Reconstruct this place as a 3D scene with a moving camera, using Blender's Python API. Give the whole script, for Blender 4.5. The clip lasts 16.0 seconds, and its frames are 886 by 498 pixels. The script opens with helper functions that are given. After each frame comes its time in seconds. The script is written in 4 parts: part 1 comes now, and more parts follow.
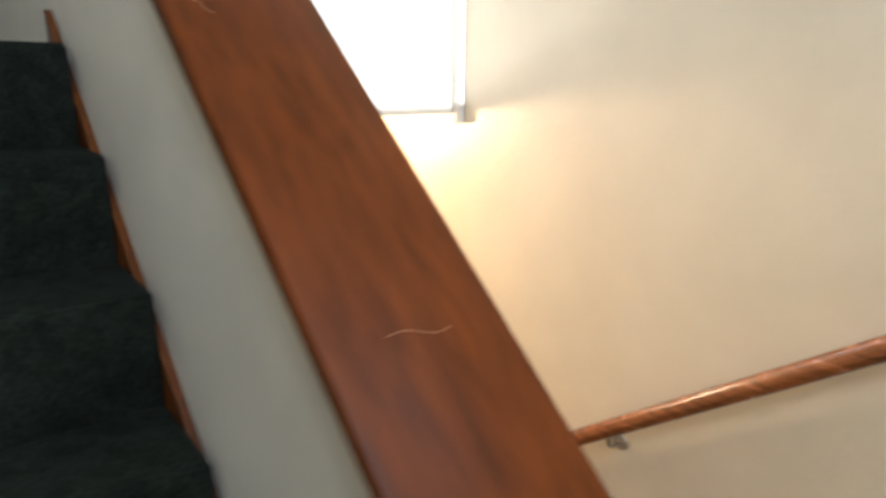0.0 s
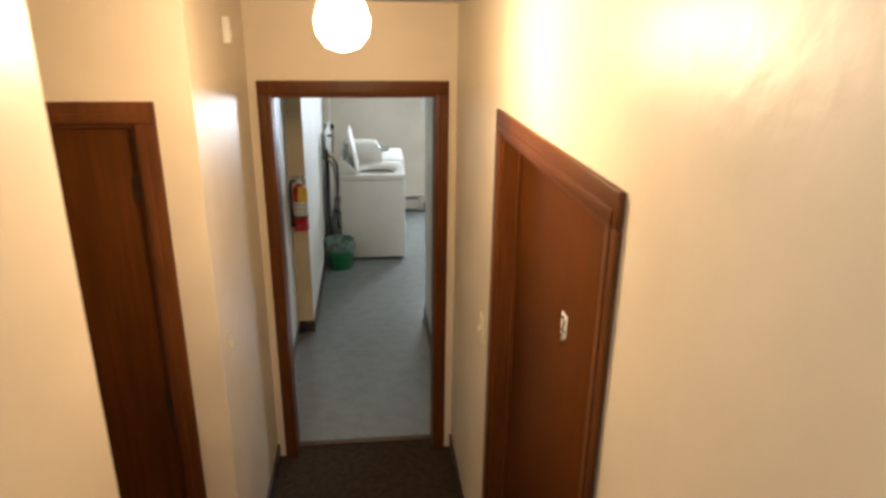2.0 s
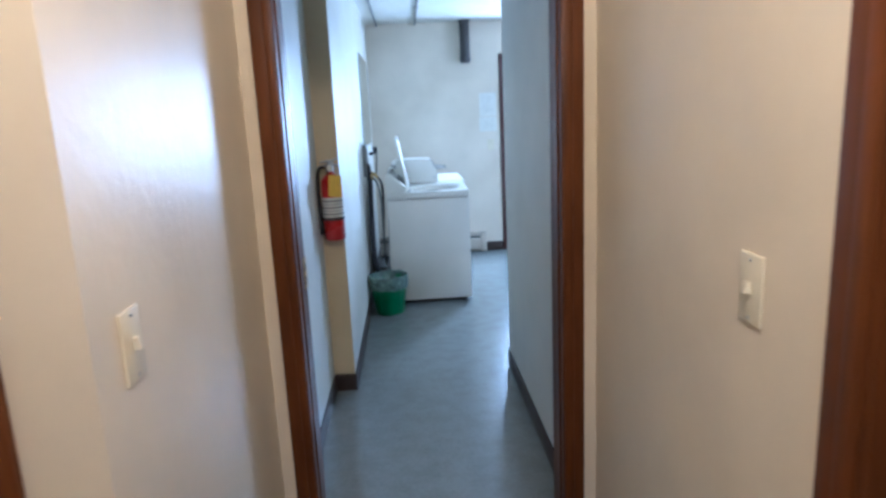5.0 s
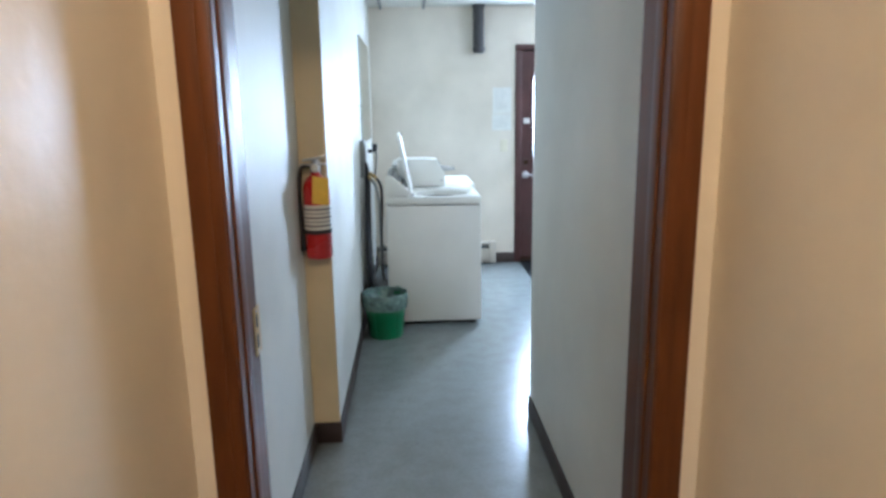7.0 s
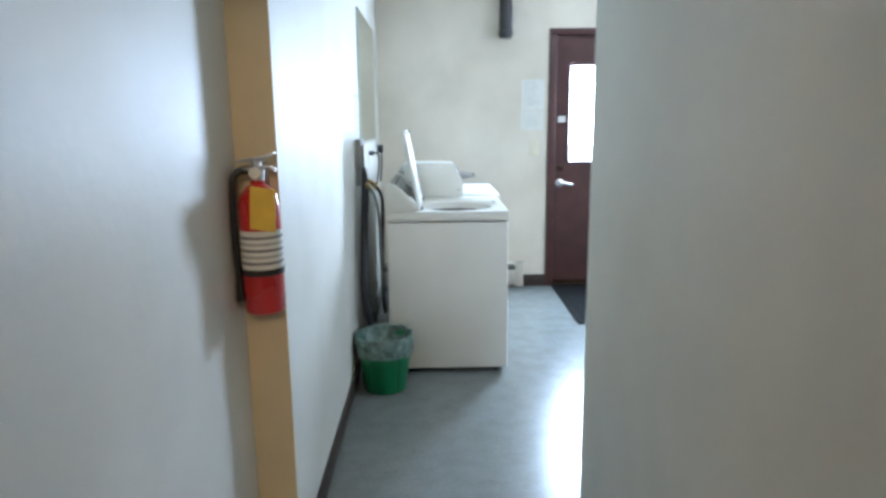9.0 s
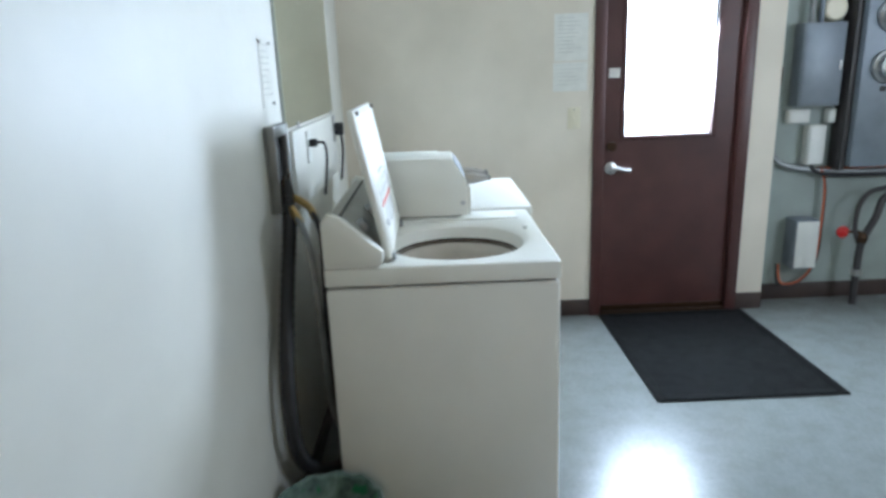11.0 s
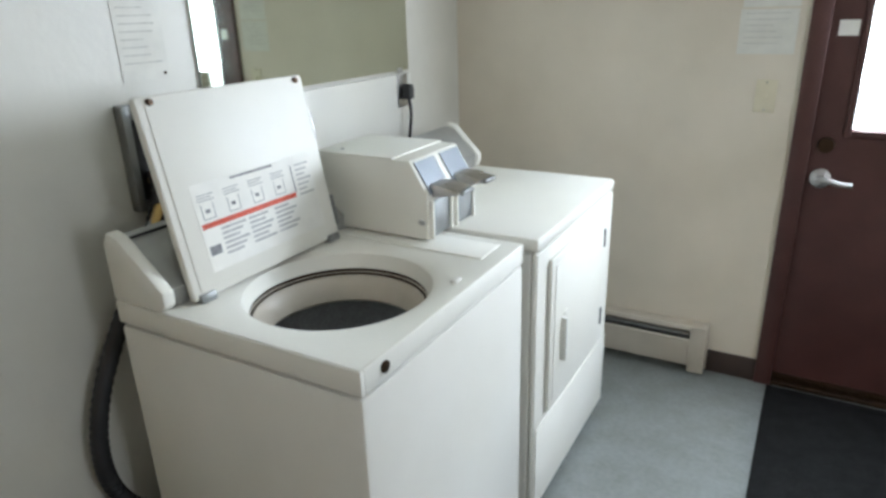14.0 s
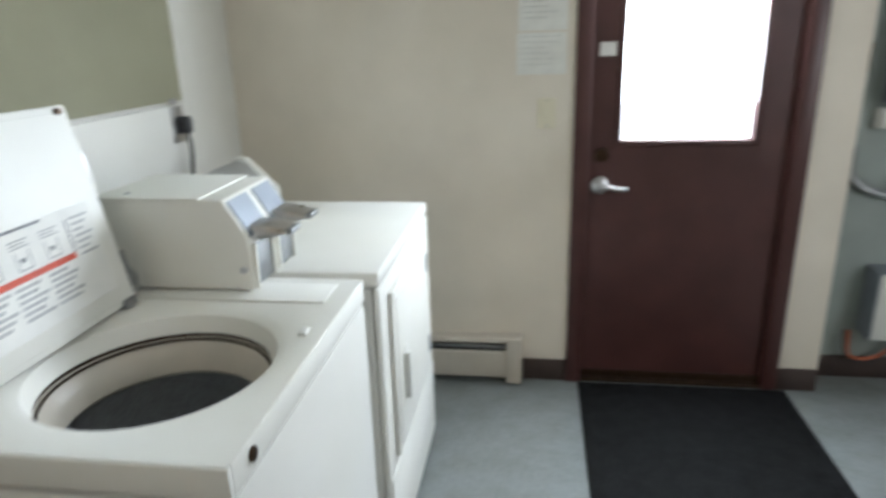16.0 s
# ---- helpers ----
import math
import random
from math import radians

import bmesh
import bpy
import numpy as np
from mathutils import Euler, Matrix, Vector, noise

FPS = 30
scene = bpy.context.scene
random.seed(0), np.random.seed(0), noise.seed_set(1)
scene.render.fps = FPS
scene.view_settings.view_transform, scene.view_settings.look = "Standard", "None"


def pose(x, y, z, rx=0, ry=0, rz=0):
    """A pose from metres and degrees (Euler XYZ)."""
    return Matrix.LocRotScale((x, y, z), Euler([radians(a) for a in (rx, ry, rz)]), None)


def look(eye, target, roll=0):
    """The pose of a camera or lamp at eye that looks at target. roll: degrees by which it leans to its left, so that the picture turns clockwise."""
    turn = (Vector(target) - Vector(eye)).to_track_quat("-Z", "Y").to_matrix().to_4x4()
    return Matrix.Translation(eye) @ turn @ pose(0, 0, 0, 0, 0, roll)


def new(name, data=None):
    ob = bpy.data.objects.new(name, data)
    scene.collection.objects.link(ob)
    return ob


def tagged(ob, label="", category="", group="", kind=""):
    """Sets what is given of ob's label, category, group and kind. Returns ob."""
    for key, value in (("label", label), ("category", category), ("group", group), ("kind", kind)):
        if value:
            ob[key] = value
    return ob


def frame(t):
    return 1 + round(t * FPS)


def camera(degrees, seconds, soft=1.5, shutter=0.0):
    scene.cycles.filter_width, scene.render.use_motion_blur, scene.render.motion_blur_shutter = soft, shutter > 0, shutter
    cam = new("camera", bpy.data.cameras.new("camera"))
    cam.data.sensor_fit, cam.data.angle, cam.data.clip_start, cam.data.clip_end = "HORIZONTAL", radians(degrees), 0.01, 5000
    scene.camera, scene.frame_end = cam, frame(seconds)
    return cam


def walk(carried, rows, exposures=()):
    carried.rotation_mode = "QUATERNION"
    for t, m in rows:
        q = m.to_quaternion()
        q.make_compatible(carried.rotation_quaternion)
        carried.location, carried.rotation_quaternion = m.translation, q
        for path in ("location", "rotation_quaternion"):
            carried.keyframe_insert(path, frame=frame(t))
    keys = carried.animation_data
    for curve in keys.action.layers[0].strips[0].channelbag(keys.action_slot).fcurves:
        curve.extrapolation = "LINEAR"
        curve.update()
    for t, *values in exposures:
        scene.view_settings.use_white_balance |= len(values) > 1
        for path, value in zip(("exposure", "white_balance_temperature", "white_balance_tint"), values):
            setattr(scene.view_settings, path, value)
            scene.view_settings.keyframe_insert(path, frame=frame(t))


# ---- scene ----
cam = camera(68.9, 16.0, soft=3.0, shutter=0.5)
PATH = [
    (0, (-0.368, -3.901, 2.565), (0.837, -2.391, 2.049), 0.3),
    (0.2, (-0.217, -3.91, 2.553), (0.885, -2.327, 2.025), -0.5),
    (0.4, (-0.037, -3.89, 2.539), (0.875, -2.207, 1.96), 0.3),
    (0.6, (0.167, -3.822, 2.549), (0.855, -2.053, 1.92), -2.0),
    (0.8, (0.233, -3.701, 2.537), (0.816, -1.897, 1.899), -2.1),
    (1, (0.285, -3.583, 2.545), (0.788, -1.759, 1.897), -1.1),
    (1.1, (0.329, -3.539, 2.527), (0.773, -1.699, 1.882), -1.6),
    (1.5, (0.429, -3.369, 2.534), (0.759, -1.516, 1.856), 0.3),
    (2, (0.527, -3.193, 2.372), (0.744, -1.319, 1.707), 0.7),
    (2.2, (0.555, -3.058, 2.308), (0.732, -1.186, 1.625), 0.2),
    (2.5, (0.554, -2.972, 2.237), (0.722, -1.053, 1.699), 1.3),
    (2.7, (0.484, -2.975, 2.248), (0.681, -1.063, 1.693), -0.7),
    (3, (0.511, -2.792, 2.109), (0.66, -0.865, 1.596), -1.6),
    (3.5, (0.463, -2.608, 1.995), (0.575, -0.672, 1.505), -1.8),
    (4, (0.443, -2.416, 1.871), (0.575, -0.479, 1.39), -0.6),
    (4.5, (0.399, -2.149, 1.678), (0.555, -0.205, 1.234), -0.3),
    (5, (0.412, -1.858, 1.511), (0.503, 0.097, 1.098), -2.7),
    (7.3, (0.391, -1.02, 1.461), (0.487, 0.935, 1.047), -0.8),
    (7.5, (0.396, -0.95, 1.447), (0.519, 1.009, 1.063), -1.7),
    (7.7, (0.41, -0.971, 1.425), (0.56, 0.99, 1.06), -0.8),
    (8, (0.468, -0.938, 1.422), (0.616, 1.024, 1.068), -0.9),
    (8.2, (0.457, -0.811, 1.393), (0.599, 1.151, 1.032), -0.5),
    (10.3, (0.479, 0.838, 1.392), (0.348, 2.764, 0.87), -3.0),
    (10.5, (0.476, 1.017, 1.442), (0.369, 2.938, 0.893), -2.9),
    (11, (0.541, 1.511, 1.417), (0.55, 3.44, 0.891), -2.3),
    (11.5, (0.629, 1.857, 1.385), (0.639, 3.799, 0.907), -2.0),
    (12, (0.728, 2.222, 1.394), (0.686, 4.152, 0.872), -1.0),
    (12.5, (0.987, 2.343, 1.437), (0.811, 4.234, 0.812), 1.3),
    (13, (1.208, 2.475, 1.438), (0.604, 4.247, 0.734), -0.6),
    (13.5, (1.406, 2.476, 1.479), (0.519, 4.117, 0.758), -1.5),
    (14, (1.469, 2.46, 1.474), (0.526, 4.081, 0.779), -1.7),
    (14.5, (1.504, 2.453, 1.466), (0.543, 4.067, 0.78), -2.5),
    (15, (1.505, 2.455, 1.468), (0.569, 4.078, 0.769), -2.8),
    (15.5, (1.481, 2.496, 1.46), (0.671, 4.184, 0.759), -3.3),
    (16, (1.261, 2.539, 1.436), (0.982, 4.419, 0.815), -1.7),
]
walk(cam, [(t, look(eye, target, roll)) for t, eye, target, roll in PATH],
     exposures=[(0.0, .85, 5700, 10), (0.4, .75, 5800, 10), (0.9, .7, 6000, 10), (1.6, .4, 6250, 10), (2.5, .05, 5900, 10), (3.5, .05, 4950, 10), (4.1, .3, 4600, 9), (5.0, .55, 4400, 8),
                (7.5, .75, 5150, 8), (8.2, .75, 5150, 8), (10.4, .35, 5500, 6), (11.6, .0, 5650, 8), (13.0, -.2, 6200, 10), (16.0, -.2, 6200, 10)])

# ---- light ----
world = bpy.data.worlds.new("sky")
scene.world = world
world.use_nodes = True
wn = world.node_tree
sky = wn.nodes.new("ShaderNodeTexSky")
sky.sky_type = 'NISHITA'
sky.sun_disc = False
sky.sun_elevation, sky.sun_rotation = radians(24), radians(172)
wn.links.new(sky.outputs[0], wn.nodes["Background"].inputs[0])
wn.nodes["Background"].inputs[1].default_value = 0.15


def lamp_obj(name, kind, m, energy, color, **kw):
    d = bpy.data.lights.new(name, kind)
    d.energy, d.color = energy, color
    for k, v in kw.items():
        if k == "size":
            d.size = v
        elif k == "size_y":
            d.shape, d.size_y = "RECTANGLE", v
        elif k == "angle":
            d.angle = v
        elif k == "radius":
            d.shadow_soft_size = v
    ob = new(name, d)
    ob.matrix_world = m
    return ob


lamp_obj("sun", "SUN", look((0.3, -12, 7.4), (0.68, -2.3, 3.1)), 4.5, (1, .95, .88), angle=radians(0.6))
# daylight through the glass of the outer door; side and landing windows are assumed, unseen
lamp_obj("door_daylight", "AREA", look((1.85, 5.16, 1.52), (1.6, 3.0, 0.9)), 70, (.82, .91, 1), size=.54, size_y=.74)
# added fill from an out-of-view opening, lifts the far wall and meter niche
lamp_obj("side_fill_daylight", "AREA", look((4.06, 2.4, 1.6), (2.5, 5.0, 1.3)), 30, (.92, .95, 1), size=.95, size_y=1.0)
lamp_obj("assumed_landing_daylight", "AREA", look((0.6, -4.98, 4.15), (0.5, -3, 3.0)), 11, (.92, .96, 1), size=.56, size_y=.95)
# second landing lamp, added to brighten the upper flight
lamp_obj("assumed_landing_daylight", "AREA", look((-.75, -4.98, 4.25), (-.6, -3, 2.6)), 24, (.92, .97, 1), size=.7, size_y=.85)
lamp_obj("hall_bulb", "POINT", pose(0.47, -1.57, 2.35), 28, (1, .67, .39), radius=.07)


# ---- materials ----
def mat(name, color, rough=.6, metal=0.0, var=.08, scale=6.0, bump=.0, bump_scale=60.0, stretch=(1, 1, 1), stain=0.0, coat=0.0, spec=.5, rvar=.085):
    m = bpy.data.materials.new(name)
    m.use_nodes = True
    nt = m.node_tree
    b = nt.nodes["Principled BSDF"]
    b.inputs["Metallic"].default_value = metal
    b.inputs["Specular IOR Level"].default_value = spec
    b.inputs["Coat Weight"].default_value = coat
    tc = nt.nodes.new("ShaderNodeTexCoord")
    mp = nt.nodes.new("ShaderNodeMapping")
    mp.inputs["Scale"].default_value = stretch
    nt.links.new(tc.outputs["Object"], mp.inputs[0])
    n1 = nt.nodes.new("ShaderNodeTexNoise")
    n1.inputs["Scale"].default_value, n1.inputs["Detail"].default_value = scale, 6
    n2 = nt.nodes.new("ShaderNodeTexNoise")
    n2.inputs["Scale"].default_value, n2.inputs["Detail"].default_value = scale * .17 + .6, 3
    nt.links.new(mp.outputs[0], n1.inputs[0])
    nt.links.new(tc.outputs["Object"], n2.inputs[0])
    ramp = nt.nodes.new("ShaderNodeValToRGB")
    lo = [c * (1 - var * 1.6) for c in color]
    hi = [min(1, c * (1 + var)) for c in color]
    ramp.color_ramp.elements[0].position, ramp.color_ramp.elements[1].position = .32, .68
    ramp.color_ramp.elements[0].color, ramp.color_ramp.elements[1].color = (*lo, 1), (*hi, 1)
    nt.links.new(n1.outputs[0], ramp.inputs[0])
    mix = nt.nodes.new("ShaderNodeMix")
    mix.data_type, mix.blend_type = 'RGBA', 'MULTIPLY'
    mix.inputs[0].default_value = 1
    r2 = nt.nodes.new("ShaderNodeValToRGB")
    d = 1 - stain - var * .6
    r2.color_ramp.elements[0].position, r2.color_ramp.elements[1].position = .35, .6
    r2.color_ramp.elements[0].color, r2.color_ramp.elements[1].color = (d, d * .99, d * .96, 1), (1, 1, 1, 1)
    nt.links.new(n2.outputs[0], r2.inputs[0])
    nt.links.new(ramp.outputs[0], mix.inputs[6])
    nt.links.new(r2.outputs[0], mix.inputs[7])
    nt.links.new(mix.outputs[2], b.inputs["Base Color"])
    rr = nt.nodes.new("ShaderNodeMapRange")
    rr.inputs[3].default_value, rr.inputs[4].default_value = max(0, rough - rvar), min(1, rough + rvar)
    nt.links.new(n1.outputs[0], rr.inputs[0])
    nt.links.new(rr.outputs[0], b.inputs["Roughness"])
    if bump:
        nb = nt.nodes.new("ShaderNodeTexNoise")
        nb.inputs["Scale"].default_value, nb.inputs["Detail"].default_value = bump_scale, 4
        nt.links.new(mp.outputs[0], nb.inputs[0])
        bp = nt.nodes.new("ShaderNodeBump")
        bp.inputs["Strength"].default_value, bp.inputs["Distance"].default_value = bump, .01
        nt.links.new(nb.outputs[0], bp.inputs["Height"])
        nt.links.new(bp.outputs[0], b.inputs["Normal"])
    return m


M_HALL = mat("cream_wall_paint", (.76, .68, .54), .41, var=.03, scale=4, bump=.16, bump_scale=26, stain=.04)
M_WHITEWALL = mat("white_wall_paint", (.71, .695, .635), .5, var=.03, scale=4, bump=.12, bump_scale=30, stain=.05)
M_FARWALL = mat("off_white_wall_paint", (.76, .69, .58), .55, var=.04, scale=3, bump=.1, bump_scale=30, stain=.10)
M_YELLOW = mat("yellowed_paint", (.70, .58, .36), .5, var=.04, scale=4, bump=.1, bump_scale=30, stain=.06)
M_CEIL = mat("ceiling_paint", (.78, .77, .72), .8, var=.03, scale=8, bump=.3, bump_scale=90)
M_CARPET = mat("brown_carpet", (.05, .036, .022), .95, var=.2, scale=160, bump=.6, bump_scale=420, stain=.2, spec=.1)
M_CARPETG = mat("dark_stair_carpet", (.018, .023, .018), .95, var=.3, scale=160, bump=.6, bump_scale=420, stain=.2, spec=.1)
M_VINYL = mat("grey_vinyl_floor", (.20, .215, .205), .22, var=.05, scale=55, bump=.015, bump_scale=9, stain=.08, rvar=.02)
M_WOOD = mat("stained_door_veneer", (.082, .025, .0028), .5, var=.16, scale=4, bump=.04, bump_scale=40, stretch=(11, 11, .6), stain=.25, spec=.1)
M_TRIM = mat("stained_trim_wood", (.115, .036, .007), .42, var=.15, scale=5, bump=.03, bump_scale=40, stretch=(9, 9, 1), stain=.15, spec=.25)
M_CAP = mat("varnished_cap_board", (.135, .034, .006), .42, var=.2, scale=5, bump=.04, bump_scale=40, stretch=(10, 1.2, 3), stain=.25, spec=.12)
M_RAIL = mat("varnished_rail", (.30, .10, .03), .25, var=.25, scale=7, bump=.03, stretch=(9, 1, 9), stain=.1, coat=.4)
M_BASE = mat("dark_vinyl_baseboard", (.05, .032, .026), .5, var=.15, scale=9, stain=.1)
M_DARKDOOR = mat("dark_brown_door_paint", (.075, .028, .024), .4, var=.10, scale=7, bump=.05, bump_scale=30, stain=.1)
M_ENAMEL = mat("white_enamel", (.77, .76, .70), .5, var=.015, scale=5, stain=.05)
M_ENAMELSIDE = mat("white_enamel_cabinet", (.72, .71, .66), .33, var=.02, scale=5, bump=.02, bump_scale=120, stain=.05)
M_PLASTICW = mat("white_plastic", (.72, .72, .68), .45, var=.03, scale=9, stain=.06)
M_IVORY = mat("ivory_plastic", (.74, .68, .52), .4, var=.03, scale=9, stain=.04)
M_BEIGE = mat("beige_heater_enamel", (.55, .50, .42), .4, var=.05, scale=9, stain=.12)
M_STEEL = mat("brushed_steel", (.55, .55, .55), .3, 1.0, var=.1, scale=30)
M_DULL = mat("dull_grey_metal", (.30, .31, .31), .45, .7, var=.12, scale=16, stain=.15)
M_TUB = mat("speckled_tub_enamel", (.30, .31, .32), .4, .2, var=.15, scale=160)
M_BLACK = mat("black_rubber", (.02, .02, .022), .55, var=.2, scale=20)
M_RUBMAT = mat("ribbed_black_mat", (.010, .010, .010), .9, var=.25, scale=90, bump=.4, bump_scale=200, stain=.2, spec=.12)
M_GREEN = mat("green_bin_plastic", (.012, .16, .055), .4, var=.1, scale=9, stain=.1)
M_LINER = mat("clear_liner_film", (.16, .24, .21), .25, var=.3, scale=25, bump=.8, bump_scale=40)
M_RED = mat("red_cylinder_paint", (.52, .02, .018), .28, var=.06, scale=9, coat=.4)
M_YLABEL = mat("yellow_tag", (.80, .52, .05), .6, var=.05, scale=20)
M_PAPER = mat("paper", (.78, .77, .72), .8, var=.03, scale=20)
M_INK = mat("grey_print", (.25, .25, .26), .8, var=.2, scale=90)
M_FAINT = mat("faint_print", (.46, .46, .45), .8, var=.1, scale=90)
M_NOTICE = mat("aged_notice_paper", (.72, .71, .66), .8, var=.04, scale=20)
M_NOTICEINK = mat("pale_notice_print", (.56, .55, .51), .8, var=.1, scale=90)
M_SCRATCH = mat("bared_wood_scratch", (.36, .17, .08), .6, var=.2, scale=40)
M_REDINK = mat("red_print", (.55, .07, .03), .6, var=.1, scale=60)
M_PANELGREY = mat("blue_grey_panel", (.22, .25, .29), .45, .2, var=.07, scale=9, stain=.1)
# tan mid tone for walls out of view, chosen to cut bounced light
M_UNSEENWALL = mat("unseen_wall_tone", (.42, .36, .28), .6, var=.05, scale=4, bump=.1, bump_scale=30, stain=.08)
M_BACKBOARD = mat("grey_green_backboard", (.33, .37, .34), .6, var=.06, scale=6, stain=.12)
M_ORANGE = mat("orange_cable_jacket", (.48, .12, .05), .5, var=.1, scale=30)
M_BRASS = mat("brass", (.62, .42, .16), .35, 1.0, var=.1, scale=30)
M_BRONZE = mat("dark_bronze", (.06, .035, .02), .4, .8, var=.1, scale=30)
M_PIPE = mat("dark_pipe", (.045, .04, .04), .5, var=.1, scale=20)
M_CHARCOAL = mat("console_face", (.36, .36, .34), .35, .4, var=.06, scale=20)


def plain_bsdf(name, **kw):
    m = bpy.data.materials.new(name)
    m.use_nodes = True
    b = m.node_tree.nodes["Principled BSDF"]
    for k, v in kw.items():
        b.inputs[k.replace("_", " ")].default_value = v
    return m


M_MIRROR = plain_bsdf("old_mirror_silver", Base_Color=(.72, .78, .69, 1), Metallic=1.0, Roughness=.03)
M_GLASS = plain_bsdf("window_glass", Base_Color=(1, 1, 1, 1), Roughness=.0, Transmission_Weight=1.0, IOR=1.45)
M_BULB = plain_bsdf("lit_glass_globe", Base_Color=(.9, .8, .6, 1), Roughness=.4, Emission_Color=(1, .70, .38, 1), Emission_Strength=22.0)
M_SKYGLOW = plain_bsdf("bright_overcast", Base_Color=(0, 0, 0, 1), Emission_Color=(.90, .95, 1, 1), Emission_Strength=4.5)


# ---- mesh helpers ----
def add_box(bm, x0, x1, y0, y1, z0, z1, bevel=0.0, seg=2):
    r = bmesh.ops.create_cube(bm, size=1, matrix=Matrix.LocRotScale(((x0 + x1) / 2, (y0 + y1) / 2, (z0 + z1) / 2), None, (abs(x1 - x0), abs(y1 - y0), abs(z1 - z0))))
    if bevel:
        es = list({e for v in r["verts"] for e in v.link_edges})
        bmesh.ops.bevel(bm, geom=es, offset=bevel, segments=seg, affect='EDGES', profile=.5)
    return bm


def box(x0, x1, y0, y1, z0, z1, bevel=0.0, seg=2):
    return add_box(bmesh.new(), x0, x1, y0, y1, z0, z1, bevel, seg)


def prism(pts, axis, a, b, bevel=0.0):
    """An outline in the two other axes, drawn out along axis from a to b."""
    bm = bmesh.new()

    def put(p, q):
        return {"x": (q, p[0], p[1]), "y": (p[0], q, p[1]), "z": (p[0], p[1], q)}[axis]
    lo = [bm.verts.new(put(p, a)) for p in pts]
    hi = [bm.verts.new(put(p, b)) for p in pts]
    n = len(pts)
    bm.faces.new(lo)
    bm.faces.new(hi[::-1])
    for i in range(n):
        bm.faces.new((lo[i], hi[i], hi[(i + 1) % n], lo[(i + 1) % n]))
    bmesh.ops.recalc_face_normals(bm, faces=bm.faces)
    if bevel:
        bmesh.ops.bevel(bm, geom=list(bm.edges), offset=bevel, segments=2, affect='EDGES', profile=.5)
    return bm


def lathe(profile, m=None, n=28, caps=True):
    """A profile of (radius, height) turned round z."""
    bm = bmesh.new()
    rings = []
    for r, z in profile:
        rings.append([bm.verts.new((r * math.cos(2 * math.pi * i / n), r * math.sin(2 * math.pi * i / n), z)) for i in range(n)])
    for a, b in zip(rings, rings[1:]):
        for i in range(n):
            bm.faces.new((a[i], a[(i + 1) % n], b[(i + 1) % n], b[i]))
    for ring, r in ((rings[0], profile[0][0]), (rings[-1], profile[-1][0])):
        if caps and r > 1e-5:
            bm.faces.new(ring)
    bmesh.ops.remove_doubles(bm, verts=bm.verts, dist=1e-6)
    bmesh.ops.recalc_face_normals(bm, faces=bm.faces)
    if m is not None:
        bmesh.ops.transform(bm, matrix=m, verts=bm.verts)
    return bm


def tube(pts, r, n=10, ridges=0.0, samples=10):
    """A round hose along a smooth line through the points."""
    P = [Vector(p) for p in pts]
    line = []
    for i in range(len(P) - 1):
        p0, p1, p2, p3 = P[max(i - 1, 0)], P[i], P[i + 1], P[min(i + 2, len(P) - 1)]
        for k in range(samples):
            t = k / samples
            line.append(.5 * (2 * p1 + (p2 - p0) * t + (2 * p0 - 5 * p1 + 4 * p2 - p3) * t * t + (3 * p1 - p0 - 3 * p2 + p3) * t ** 3))
    line.append(P[-1])
    bm = bmesh.new()
    rings, side = [], None
    for i, c in enumerate(line):
        d = (line[min(i + 1, len(line) - 1)] - line[max(i - 1, 0)]).normalized()
        side = (side - d * side.dot(d)) if side is not None else d.orthogonal()
        side.normalize()
        up = d.cross(side)
        rad = r * (1 + (ridges if i % 2 else -ridges))
        rings.append([bm.verts.new(c + rad * (math.cos(2 * math.pi * k / n) * side + math.sin(2 * math.pi * k / n) * up)) for k in range(n)])
    for a, b in zip(rings, rings[1:]):
        for k in range(n):
            bm.faces.new((a[k], a[(k + 1) % n], b[(k + 1) % n], b[k]))
    bm.faces.new(rings[0])
    bm.faces.new(rings[-1])
    bmesh.ops.recalc_face_normals(bm, faces=bm.faces)
    return bm


def mesh_of(name, bm, material, smooth=True):
    me = bpy.data.meshes.new(name)
    bm.to_mesh(me)
    bm.free()
    me.materials.append(material)
    if smooth:
        me.polygons.foreach_set("use_smooth", [True] * len(me.polygons))
        me.set_sharp_from_angle(angle=radians(35))
    return me


def part(name, bm, material, parent=None, label="", m=None):
    ob = new(name, mesh_of(name, bm, material))
    if parent is not None:
        ob.parent = parent
    if m is not None:
        ob.matrix_basis = m
    if label:
        tagged(ob, label=label)
    return ob


def thing(name, label, category, m=None, group=""):
    ob = new(name)
    ob.empty_display_size = .1
    if m is not None:
        ob.matrix_basis = m
    return tagged(ob, label, category, group)


def setting(name, bm, material, label, category):
    return tagged(part(name, bm, material), label, category, kind="structure")


def words(name, body, size, m, material, parent, depth=.0015):
    cu = bpy.data.curves.new(name, "FONT")
    cu.body, cu.size, cu.extrude, cu.align_x, cu.align_y = body, size, depth, "CENTER", "CENTER"
    tmp = bpy.data.objects.new(name, cu)
    scene.collection.objects.link(tmp)
    me = bpy.data.meshes.new_from_object(tmp.evaluated_get(bpy.context.evaluated_depsgraph_get()))
    bpy.data.objects.remove(tmp)
    me.materials.append(material)
    ob = new(name, me)
    ob.parent, ob.matrix_basis = parent, m
    return ob


# ---- the plan ----
XR, XL = 0.955, 0.05          # stair walls
HALL_TOP, BULK_Y = 2.455, -2.32
LAND, RISE, GOING = 1.05, .175, .235
LX, CX = 0.045, -0.07         # laundry and passage left walls
STEP_Y = 1.58
ROOM_TOP, FAR = 2.42, 5.09
EAST = 4.1
UP = 2.625                    # upper floor

